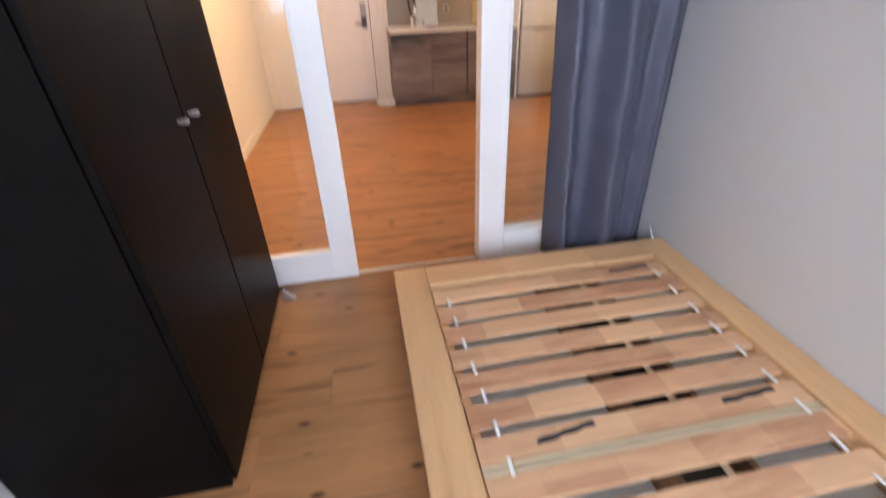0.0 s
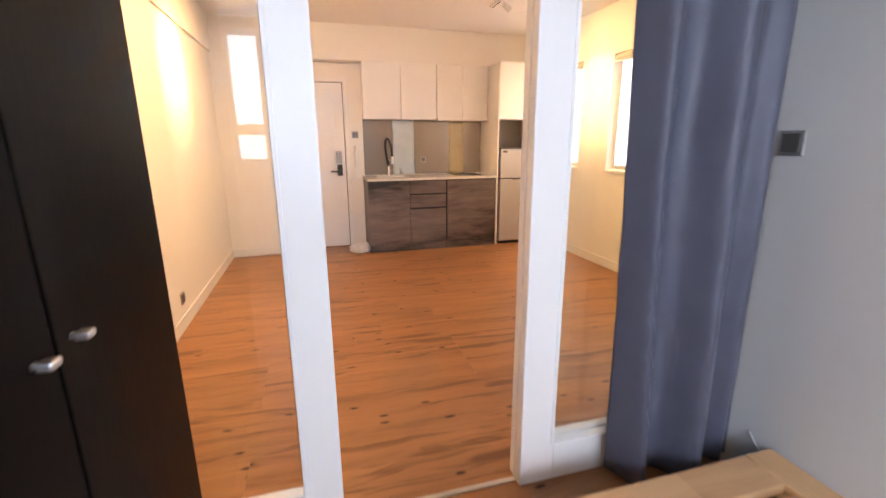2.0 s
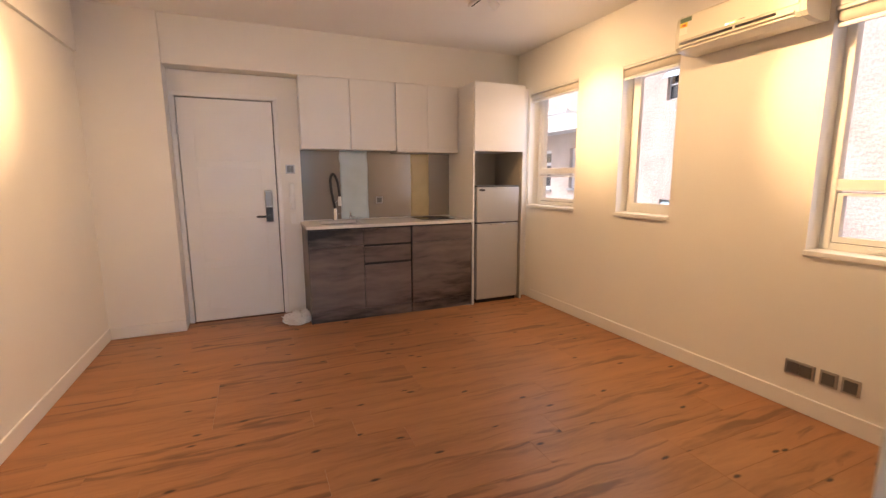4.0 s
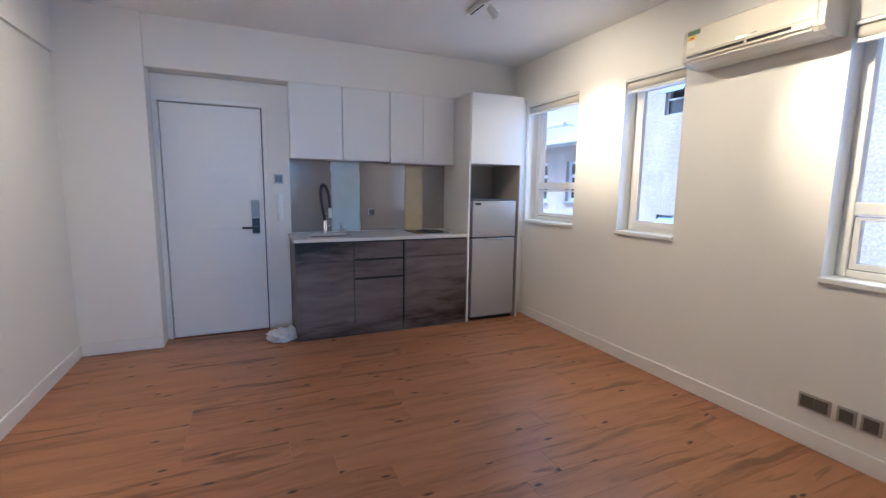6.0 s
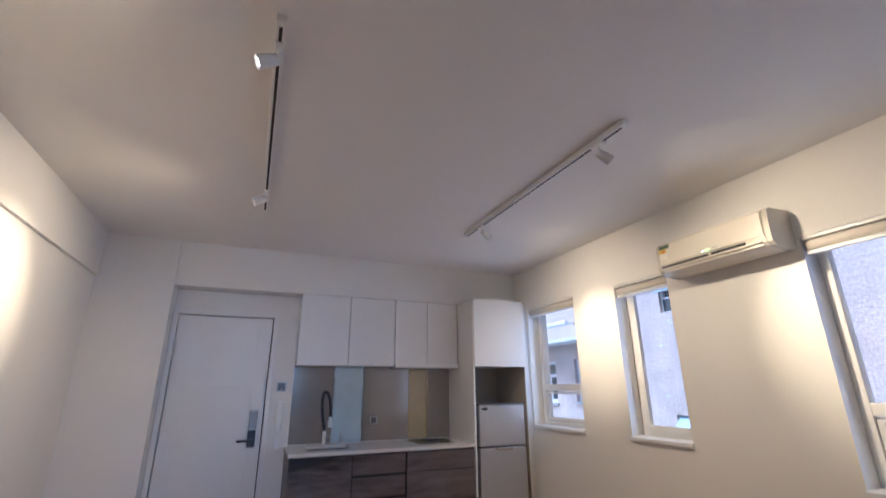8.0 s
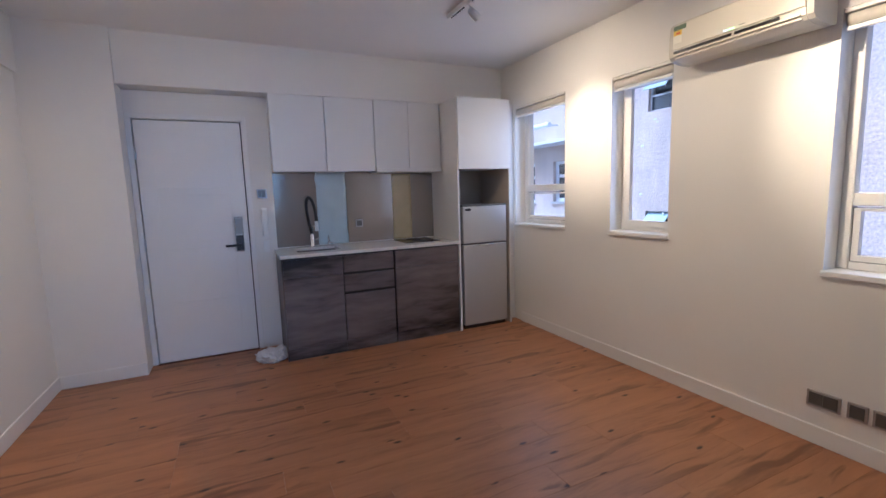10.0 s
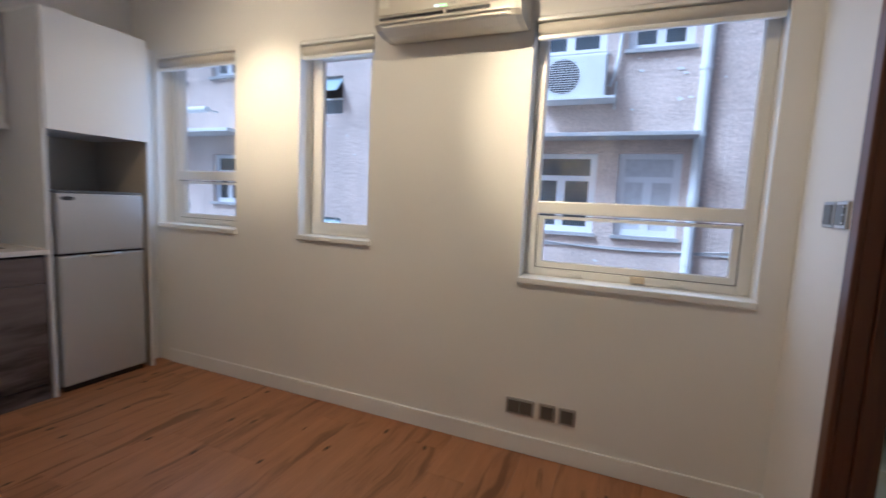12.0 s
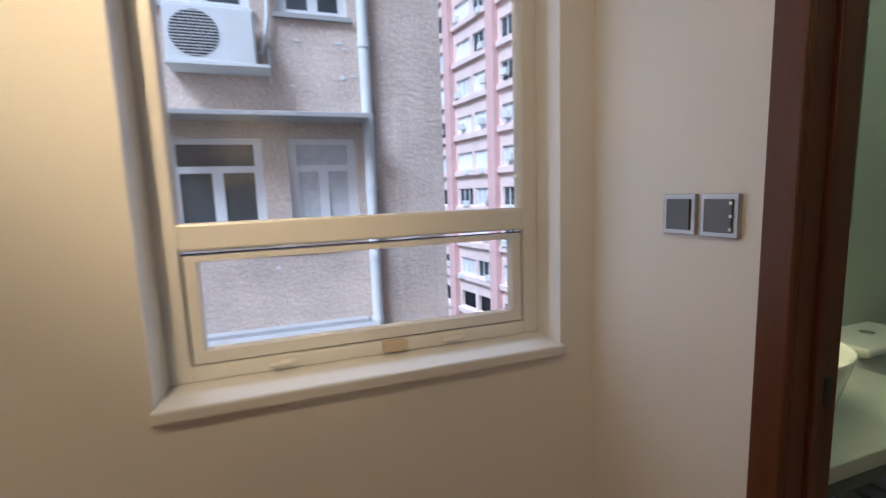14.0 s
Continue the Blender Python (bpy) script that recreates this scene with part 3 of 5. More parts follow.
def bed():
    b = thing("bed_frame", (2.47, 0.9, 0), "low light pine bed frame with bare slats and no mattress", "bed")
    z = 0.202
    x0, x1, y0, y1 = 1.760, XB - 0.004, -0.12, 1.95
    part("side_rail", bb(x0, x0 + 0.150, y0, y1, 0.158, z, bevel=0.006), M_PINE, b)
    part("side_rail", bb(x1 - 0.128, x1, y0, y1, 0.158, z, bevel=0.006), M_PINE, b)
    part("side_panel", bb(x0 + 0.008, x0 + 0.03, y0 + 0.01, y1 - 0.01, 0.0, 0.158, bevel=0.003), M_PINE, b)
    part("side_panel", bb(x1 - 0.03, x1 - 0.008, y0 + 0.01, y1 - 0.01, 0.0, 0.158, bevel=0.003), M_PINE, b)
    for a, c in ((y1 - 0.155, y1), (y0, y0 + 0.14)):
        part("end_rail", bb(x0 + 0.1505, x1 - 0.1285, a, c, 0.158, z - 0.0015, bevel=0.006), M_PINEX, b)
        e = c if c == y1 else a
        part("end_panel", bb(x0 + 0.031, x1 - 0.031, min(e, e + (-0.03 if e == y1 else 0.03)) + 0.0, max(e, e + (-0.03 if e == y1 else 0.03)) - 0.005, 0, 0.157, bevel=0.003), M_PINEX, b)
    # ledges, centre beams and base under the slats
    grey = material("grey_base_board", (0.70, 0.68, 0.62), 0.7, grain=0.06)
    part("ledge", bb(x0 + 0.1505, x0 + 0.19, y0 + 0.141, y1 - 0.156, 0.13, 0.168, bevel=0.003), M_PINE, b)
    part("ledge", bb(x1 - 0.168, x1 - 0.1285, y0 + 0.141, y1 - 0.156, 0.13, 0.168, bevel=0.003), M_PINE, b)
    # beam wood coloured brown to include the shade under the slats
    brown = wood("shaded_beam_wood", (0.13, 0.055, 0.028), (0.26, 0.13, 0.07), 1, 1.4, 24.0, 0, 0.55)
    part("centre_beam", bb(2.400, 2.478, y0 + 0.141, y1 - 0.156, 0.09, 0.160, bevel=0.004), brown, b)
    part("centre_beam", bb(2.690, 2.712, y0 + 0.141, y1 - 0.156, 0.09, 0.160, bevel=0.004), brown, b)
    # dark board painted as the shade in the hollow between the beams
    part("centre_void_shade", bb(2.479, 2.689, y0 + 0.141, y1 - 0.156, 0.02, 0.06), M_SUB, b)
    for a, c in ((x0 + 0.191, 2.399), (2.713, x1 - 0.169)):
        part("base_board", bb(a, c, y0 + 0.141, y1 - 0.156, 0.118, 0.13, bevel=0.002), grey, b)
    strap = material("cream_webbing", (0.62, 0.47, 0.30), 0.8, grain=0.05, fine=500, bump=0.06)
    part("strap", bb(2.596, 2.618, y0 + 0.141, y1 - 0.156, 0.1702, 0.1722), strap, b)
    # slats, slightly bowed, with a clip bridging each gap
    sx0, sx1 = x0 + 0.158, x1 - 0.137
    half, n = (sx1 - sx0) / 2, 8

    def slat_mesh(name, w, t):
        bm = bmesh.new()
        cols = []
        for i in range(n + 1):
            u = -half + 2 * half * i / n
            h = 0.006 * (1 - (u / half) ** 2)
            cols.append([bm.verts.new((u, yy, h + zz)) for yy, zz in ((-w / 2, 0), (w / 2, 0), (w / 2, t - 0.002), (w / 2 - 0.003, t), (-w / 2 + 0.003, t), (-w / 2, t - 0.002))])
        for p, q in zip(cols, cols[1:]):
            for k in range(6):
                bm.faces.new((p[k], q[k], q[(k + 1) % 6], p[(k + 1) % 6]))
        bm.faces.new(cols[0])
        bm.faces.new(cols[-1][::-1])
        return mesh_of(bm, name, M_SLAT)
    slat = slat_mesh("slat", 0.088, 0.016)
    batten = slat_mesh("batten", 0.012, 0.015)
    batten.materials[0] = material("pale_batten_wood", (0.62, 0.47, 0.30), 0.55, grain=0.05, scale=20)
    plug = material("white_plastic_clip", (0.80, 0.79, 0.76), 0.4, grain=0.01, bump=0)
    cb = bmesh.new()
    box(cb, -0.006, 0.006, -0.030, 0.030, 0, 0.004, 0.0015)
    clip = mesh_of(cb, "clip", plug)
    pitch, first = 0.1297, 1.652
    rr = random.Random(3)

    def put(name, me, x, y, zz, turn=0.0):
        ob = new(name, me)
        ob.matrix_world = pose(x, y, zz, 0, 0, turn)
        bpy.context.view_layer.update()
        ob.parent = b
        ob.matrix_parent_inverse = b.matrix_world.inverted()
        return ob
    xm = (sx0 + sx1) / 2
    for i in range(14):
        yc = first + pitch / 2 - pitch * i
        if yc - 0.045 < y0 + 0.14:
            break
        put("slat", slat, xm, yc + rr.uniform(-0.003, 0.003), 0.174, rr.uniform(-0.25, 0.25))
        yg = first - pitch * i
        if yg > y0 + 0.17:
            drift = 0.0042 * i
            put("clip", clip, 1.976 + min(drift, 0.04), yg, 0.191, rr.uniform(-6, 2))
            put("clip", clip, 2.968 + rr.uniform(-0.004, 0.01), yg + 0.008, 0.191, rr.uniform(-6, 6))
        if i == 6:
            put("batten", batten, xm, yg + 0.009, 0.178)
            put("batten", batten, xm, yg - 0.011, 0.177)
    scuff = material("dark_scuff", (0.035, 0.030, 0.036), 0.8)
    for sx, sy, a in ((2.20, 0.945, 9), (2.84, 0.955, 4), (2.86, 1.722, 3)):
        s = bmesh.new()
        rows = []
        for k in range(11):
            px, py, w = -0.10 + 0.02 * k, 0.002 * math.sin(k * 1.7), 0.007 + 0.003 * abs(math.sin(0.8 * k))
            rows.append((s.verts.new((px, py - w, 0)), s.verts.new((px, py + w, 0.0004))))
        for p, q in zip(rows, rows[1:]):
            s.faces.new((p[0], q[0], q[1], p[1]))
        put("scuff_mark", mesh_of(s, "scuff_mark", scuff), sx, sy, 0.1965, a)


bed()


def curtain():
    c = thing("curtain", (2.88, 2.12, 0.05), "slate grey blackout curtain hanging in deep folds beside the partition", "curtain")
    bm = bmesh.new()
    nu, nv = 120, 48
    grid = []
    for j in range(nv + 1):
        v = j / nv
        z = 0.055 + v * 2.215
        line = []
        left = 2.565 + 0.055 * (1 - v) ** 1.3
        right = 3.166
        for i in range(nu + 1):
            u = i / nu
            spread = 0.75 + 0.35 * (1 - v)
            fold = 0.085 * math.sin(2 * math.pi * (2.15 * u + 0.62 + 0.05 * math.sin(3 * v))) * (0.75 + 0.25 * math.sin(5 * u + 1)) + 0.010 * math.sin(2 * math.pi * (5.2 * u + 0.3 + 0.12 * v))
            gather = max(0.0, math.sin(math.pi * min(1.0, u / 0.34))) * max(0.0, min(1.0, (0.62 - v) * 4)) * min(1.0, v * 8)
            crease = 0.0042 * gather * math.sin(2 * math.pi * (z / 0.075 + 2.6 * u) + 2.5 * noise.noise(Vector((v * 9, 1.5, 0)))) + 0.002 * noise.noise(Vector((u * 9, v * 14, 0)))
            edge = 0.02 * math.sin(math.pi * u)
            hem = 0.16 * math.exp(-(u / 0.10) ** 2) + 0.10 * math.exp(-((1 - u) / 0.10) ** 2)
            line.append(bm.verts.new((left + (right - left) * u, min(2.222, 2.085 - edge + fold * spread + hem) + crease * 2.6, z)))
        grid.append(line)
    for a, b in zip(grid, grid[1:]):
        for i in range(nu):
            bm.faces.new((a[i], a[i + 1], b[i + 1], b[i]))
    ob = part("fabric", bm, M_CURTAIN, c, smooth=True)
    sol = ob.modifiers.new("thickness", "SOLIDIFY")
    sol.thickness = 0.003
    rail = bmesh.new()
    cyl(rail, (1.2, 2.10, 2.30), (3.17, 2.10, 2.30), 0.012)
    r = thing("curtain_rail", (2.2, 2.13, 2.30), "slim white curtain rail above the partition", "curtain rail")
    part("rod", rail, M_PLASTIC, r, smooth=True)
    for xx in (1.3, 2.2, 3.1):
        part("bracket", bb(xx - 0.012, xx + 0.012, 2.09, YP + 0.001, 2.305, 2.33, bevel=0.003), M_PLASTIC, r)


curtain()


def plate(name, wall_axis, at, u, z, w, h, out, label, rockers=1, dark=False, kind_word="switch"):
    """A wall plate; wall_axis and at give the wall's plane, out the side it stands out to (+1 or -1), u and z its middle."""
    t = 0.010

    def bx(a0, a1, d0, d1, z0, z1, bv):
        d0, d1 = sorted((at + out * d0, at + out * d1))
        return bb(d0, d1, a0, a1, z0, z1, bevel=bv) if wall_axis == "x" else bb(a0, a1, d0, d1, z0, z1, bevel=bv)
    loc = (at, u, z) if wall_axis == "x" else (u, at, z)
    p = thing(name, loc, label, kind_word)
    part("frame", bx(u - w / 2, u + w / 2, -0.001, t, z - h / 2, z + h / 2, 0.003), M_PLATE, p)
    n = max(1, rockers)
    iw = (w - 0.022) / n
    for k in range(n):
        a = u - w / 2 + 0.011 + k * iw
        part("rocker" if kind_word == "switch" else "face", bx(a + 0.001, a + iw - 0.001, t - 0.002, t + 0.004, z - h / 2 + 0.011, z + h / 2 - 0.011, 0.002), M_ROCKER, p)
    return p


plate("light_switch", "x", XB, 2.078, 1.345, 0.086, 0.086, -1, "brushed metal light switch on the pale grey wall", 1)
g = bmesh.new()
for a, b, h in ((1.190, 1.200, 0.06), (1.200, 1.215, 0.042), (1.215, 1.232, 0.024), (1.232, 1.25, 0.010)):
    box(g, a, b, 2.10, 2.135, 0.0, h, 0.003)
ds = thing("door_stop", (1.22, 2.12, 0), "small grey metal door stop on the floor by the wardrobe", "door stop")
part("wedge", g, M_STEEL, ds)
structure("baseboard_bedroom", bb(XL, XL + 0.065, 1.012, 1.104, 0, 0.105, bevel=0.004), M_TRIM, "white skirting beside the wardrobe", "skirting board")
pb = thing("pipe_boxing", (0.6, 0.7, 0), "low white boxing along the bedroom wall", "pipe boxing")
part("front", bb(XL, XL + 0.105, 0.60, 1.008, 0, 0.118, bevel=0.004), M_TRIM, pb)
part("lid", bb(XL, XL + 0.112, 0.595, 1.010, 0.119, 0.128, bevel=0.003), M_TRIM, pb)

wc = thing("cable", (3.16, 2.0, 0.1), "thin white cable hanging down the wall beside the curtain", "cable")
cw = bmesh.new()
tube(cw, [(3.176, 2.040, 0.212), (3.172, 2.015, 0.188), (3.172, 1.985, 0.160), (3.174, 1.970, 0.10), (3.175, 1.965, 0.004)], 0.004, 8)
part("white_cable", cw, M_PLASTIC, wc, smooth=True)

# ---- kitchen ----
KF = 6.215


def base_units():
    cols = ((2.170, 2.664, "base cabinet with grey-brown wood-look fronts under the sink"), (2.672, 3.134, "base cabinet with a drawer and grey-brown wood-look fronts"),
            (3.150, 3.806, "base cabinet with grey-brown wood-look fronts under the hob"))
    for k, (a, b, label) in enumerate(cols):
        c = thing("base_cabinet", ((a + b) / 2, 6.5, 0), label, "cabinet", "kitchen base cabinets")
        body = bmesh.new()
        l = a - 0.008 if k == 0 else a - 0.003
        r = b + 0.004
        if k == 0:
            part("side_panel", bb(2.160, 2.169, KF + 0.001, YK, 0.0, 0.884, bevel=0.001), M_KITCHEN, c)
            l = 2.170
        box(body, l, r, KF + 0.022, YK, 0.10, 0.884)
        box(body, l, r, KF + 0.030, KF + 0.05, 0.0, 0.10)
        part("body", body, M_GASKET, c)
        part("plinth", bb(l, r, KF + 0.012, KF + 0.029, 0.0, 0.098, bevel=0.001), M_KITCHEN, c)
        if k == 1:
            part("drawer_front", bb(a, b, KF, KF + 0.019, 0.722, 0.870, bevel=0.0015), M_KITCHEN, c)
            part("drawer_front", bb(a, b, KF, KF + 0.019, 0.548, 0.698, bevel=0.0015), M_KITCHEN, c)
            part("door", bb(a, b, KF, KF + 0.019, 0.104, 0.522, bevel=0.0015), M_KITCHEN, c)
            part("grip_profile", bb(a, b, KF + 0.012, KF + 0.021, 0.699, 0.721), M_BLACK, c)
            part("grip_profile", bb(a, b, KF + 0.012, KF + 0.021, 0.523, 0.547), M_BLACK, c)
        else:
            part("drawer_front", bb(a, b, KF, KF + 0.019, 0.716, 0.870, bevel=0.0015), M_KITCHEN, c)
            part("door", bb(a, b, KF, KF + 0.019, 0.104, 0.713, bevel=0.0015), M_KITCHEN, c)


base_units()


def worktop():
    w = thing("worktop", (2.98, 6.5, 0.885), "pale quartz kitchen worktop with an undermounted sink", "worktop")
    sx0, sx1, sy0, sy1 = 2.315, 2.700, 6.36, 6.70
    bm = bmesh.new()
    x0, x1, y0, y1, z0, z1 = 2.150, 3.812, KF - 0.012, YK - 0.008, 0.886, 0.914
    us, vs = (x0, sx0, sx1, x1), (y0, sy0, sy1, y1)
    cache = {}

    def v(x, y, z):
        if (x, y, z) not in cache:
            cache[x, y, z] = bm.verts.new((x, y, z))
        return cache[x, y, z]
    for i in range(3):
        for j in range(3):
            if (i, j) == (1, 1):
                continue
            a, b, c, d = us[i], us[i + 1], vs[j], vs[j + 1]
            for z in (z0, z1):
                bm.faces.new((v(a, c, z), v(b, c, z), v(b, d, z), v(a, d, z)))
    for (ax, ay), (bx, by) in (((x0, y0), (x1, y0)), ((x1, y0), (x1, y1)), ((x1, y1), (x0, y1)), ((x0, y1), (x0, y0))):
        xs = [u for u in us if min(ax, bx) <= u <= max(ax, bx)] if ay == by else [ax]
        ys = [u for u in vs if min(ay, by) <= u <= max(ay, by)] if ax == bx else [ay]
        pts = [(x, y) for x in xs for y in ys]
        for p, q in zip(pts, pts[1:]):
            bm.faces.new((v(*p, z0), v(*q, z0), v(*q, z1), v(*p, z1)))
    for p, q in (((sx0, sy0), (sx1, sy0)), ((sx1, sy0), (sx1, sy1)), ((sx1, sy1), (sx0, sy1)), ((sx0, sy1), (sx0, sy0))):
        bm.faces.new((v(*p, z0), v(*q, z0), v(*q, z1), v(*p, z1)))
    part("slab", bm, M_QUARTZ, w)
    s = thing("sink", ((sx0 + sx1) / 2, 6.53, 0.75), "stainless steel sink bowl set under the worktop", "sink")
    bowl = bmesh.new()
    t = 0.002
    box(bowl, sx0 - t, sx0, sy0, sy1, 0.74, z0 - 0.001)
    box(bowl, sx1, sx1 + t, sy0, sy1, 0.74, z0 - 0.001)
    box(bowl, sx0, sx1, sy0 - t, sy0, 0.74, z0 - 0.001)
    box(bowl, sx0, sx1, sy1, sy1 + t, 0.74, z0 - 0.001)
    box(bowl, sx0, sx1, sy0, sy1, 0.738, 0.74)
    # steel coloured near black, with the shade inside the bowl painted in
    part("bowl", bowl, material("shaded_sink_steel", (0.05, 0.049, 0.048), 0.6, 0.2, grain=0.03, spec=0.2), s)
    dr = bmesh.new()
    lathe(dr, [(0.040, 0.7402), (0.040, 0.744), (0.026, 0.744), (0.022, 0.7415)], ((sx0 + sx1) / 2, 6.55, 0), 24)
    part("drain", dr, M_CHROME, s, smooth=False)


worktop()


def faucet():
    f = thing("kitchen_faucet", (2.50, 6.745, 0.914), "chrome kitchen tap with a black sprung hose and spray head", "faucet")
    x, y, z = 2.500, 6.745, 0.914
    bm = bmesh.new()
    lathe(bm, [(0.027, 0), (0.027, 0.006), (0.022, 0.012), (0.020, 0.115), (0.016, 0.125), (0.0, 0.125)][:5], (x, y, z), 24)
    part("base", bm, M_CHROME, f, smooth=True)
    sp = bmesh.new()
    pts = []
    for i in range(181):
        a = i / 180
        if a < 0.45:
            u = a / 0.45
            c = Vector((x - 0.035 * math.sin(u * 1.5), y, z + 0.125 + 0.27 * u))
        else:
            u = (a - 0.45) / 0.55
            ang = math.pi * (1 - u)
            c = Vector((x - 0.035 + 0.040 + 0.040 * math.cos(ang), y - 0.03 * u, z + 0.395 + 0.105 * math.sin(ang) - 0.16 * u * u))
        pts.append(c)
    tube(sp, pts, 0.0135, 10)
    part("hose", sp, M_BLACK, f, "black sprung hose", smooth=True)
    for k in range(6, 176, 5):
        d = (pts[k + 2] - pts[k - 2]).normalized()
        ring = bmesh.new()
        cyl(ring, pts[k] - d * 0.0022, pts[k] + d * 0.0022, 0.0165, n=12)
        part("spring_coil", ring, M_BLACK, f)
    hd = bmesh.new()
    e = pts[-1]
    cyl(hd, e + Vector((0, 0, 0.01)), e - Vector((0, 0, 0.085)), 0.0155, 0.019)
    part("spray_head", hd, M_PLASTIC, f, "white and chrome spray head", smooth=False)
    arm = bmesh.new()
    tube(arm, [(x, y, z + 0.10), (x + 0.012, y - 0.008, z + 0.19), (e.x, e.y, e.z - 0.02)], 0.005)
    part("holder_arm", arm, M_CHROME, f, smooth=True)
    lv = bmesh.new()
    tube(lv, [(x + 0.015, y, z + 0.06), (x + 0.045, y - 0.01, z + 0.07), (x + 0.07, y - 0.015, z + 0.085)], 0.006)
    part("lever", lv, M_CHROME, f, smooth=True)
    t = thing("filter_tap", (2.66, 6.76, 0.914), "small chrome drinking water tap beside the sink", "tap")
    b2 = bmesh.new()
    cyl(b2, (2.66, 6.76, 0.914), (2.66, 6.76, 0.955), 0.013)
    tube(b2, [(2.66, 6.76, 0.95), (2.66, 6.76, 0.985), (2.655, 6.745, 1.003), (2.648, 6.72, 0.998), (2.645, 6.705, 0.98)], 0.007)
    part("spout", b2, M_CHROME, t, smooth=True)
    h2 = bmesh.new()
    box(h2, 2.672, 2.70, 6.752, 6.768, 0.935, 0.947, 0.003)
    part("lever", h2, M_CHROME, t)


faucet()

hob = thing("hob", (3.5, 6.57, 0.914), "black glass two-zone hob set in the worktop", "hob")
part("glass_top", bb(3.325, 3.690, 6.385, 6.765, 0.9143, 0.920, bevel=0.002), material("black_hob_glass", (0.012, 0.011, 0.011), 0.12, grain=0.0, bump=0), hob)
for cy in (6.49, 6.66):
    r = bmesh.new()
    lathe(r, [(0.075, 0.9201), (0.075, 0.9206), (0.073, 0.9206), (0.073, 0.9201)], (3.505, cy, 0), 40)
    part("cooking_zone", r, M_ROCKER, hob)

sp = thing("backsplash", (2.98, YK, 0.914), "glossy taupe back-painted glass splashback behind the worktop", "splashback")
part("panel", bb(2.165, 3.812, YK - 0.0075, YK - 0.001, 0.9145, 1.66), M_BACKSPLASH, sp)
part("edge_trim", bb(2.1615, 2.1645, YK - 0.0095, YK - 0.001, 0.9145, 1.62, bevel=0.0008), M_STEEL, sp)
part("sealant_bead", bb(2.165, 3.812, YK - 0.0125, YK - 0.0078, 0.9142, 0.9195, bevel=0.002), M_PLASTIC, sp)
plate("wall_socket", "y", YK - 0.0075, 2.985, 1.11, 0.075, 0.075, -1, "small grey socket on the glass splashback", 1, kind_word="socket")



def glass_strip(x0, x1, z0, z1, mat, label, seed):
    """A thin strip just in front of the glass, with uneven side edges and slight ripples."""
    f = thing("splash_strip", ((x0 + x1) / 2, YK - 0.009, z0), label, "protective film")
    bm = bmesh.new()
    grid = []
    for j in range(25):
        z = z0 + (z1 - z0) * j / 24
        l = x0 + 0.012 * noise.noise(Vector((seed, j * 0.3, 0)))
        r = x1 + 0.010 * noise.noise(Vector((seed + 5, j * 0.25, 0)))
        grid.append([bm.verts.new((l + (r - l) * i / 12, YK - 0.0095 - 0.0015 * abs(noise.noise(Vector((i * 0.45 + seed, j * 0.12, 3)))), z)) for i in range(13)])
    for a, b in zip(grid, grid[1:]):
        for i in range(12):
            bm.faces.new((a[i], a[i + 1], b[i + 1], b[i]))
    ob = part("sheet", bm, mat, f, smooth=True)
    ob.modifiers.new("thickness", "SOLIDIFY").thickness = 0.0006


# pale blue strip, nearly the full height of the splashback
glass_strip(2.575, 2.865, 0.916, 1.626, material("pale_blue_strip", (0.52, 0.62, 0.66), 0.22, grain=0.05, scale=9, bump=0.0, spec=0.6), "pale blue strip on the glass splashback", 1)
# cream strip puts a warm highlight of the glossy glass into colour
glass_strip(3.350, 3.560, 0.916, 1.600, material("cream_highlight", (0.58, 0.47, 0.26), 0.25, grain=0.06, scale=9, bump=0.0, spec=0.6), "cream strip of painted highlight on the glass splashback", 4)


def wall_units():
    for k, (a, b, z0, fronts, label) in enumerate((
            (2.182, 2.648, 1.624, 1, "white handleless wall cabinet above the sink"), (2.653, 3.110, 1.624, 1, "white handleless wall cabinet above the worktop"),
            (3.116, 3.806, 1.650, 2, "white two-door wall cabinet above the cooker hood"))):
        c = thing("wall_cabinet", ((a + b) / 2, 6.7, z0), label, "cabinet", "kitchen wall cabinets")
        part("body", bb(a, b, 6.580, YK - 0.001, z0, 2.283), M_WHITELAQ, c)
        w = (b - a) / fronts
        for i in range(fronts):
            part("door", bb(a + i * w + 0.0015, a + (i + 1) * w - 0.0015, 6.560, 6.5795, z0 - 0.004, 2.2835, bevel=0.0015), M_WHITELAQ, c)
    h = thing("cooker_hood", (3.46, 6.65, 1.60), "slim white pull-out cooker hood under the cabinet", "cooker hood")
    part("body", bb(3.120, 3.800, 6.585, YK - 0.01, 1.606, 1.649, bevel=0.002), M_STEEL, h)
    part("front_lip", bb(3.116, 3.806, 6.535, 6.584, 1.608, 1.644, bevel=0.004), M_WHITELAQ, h)


wall_units()


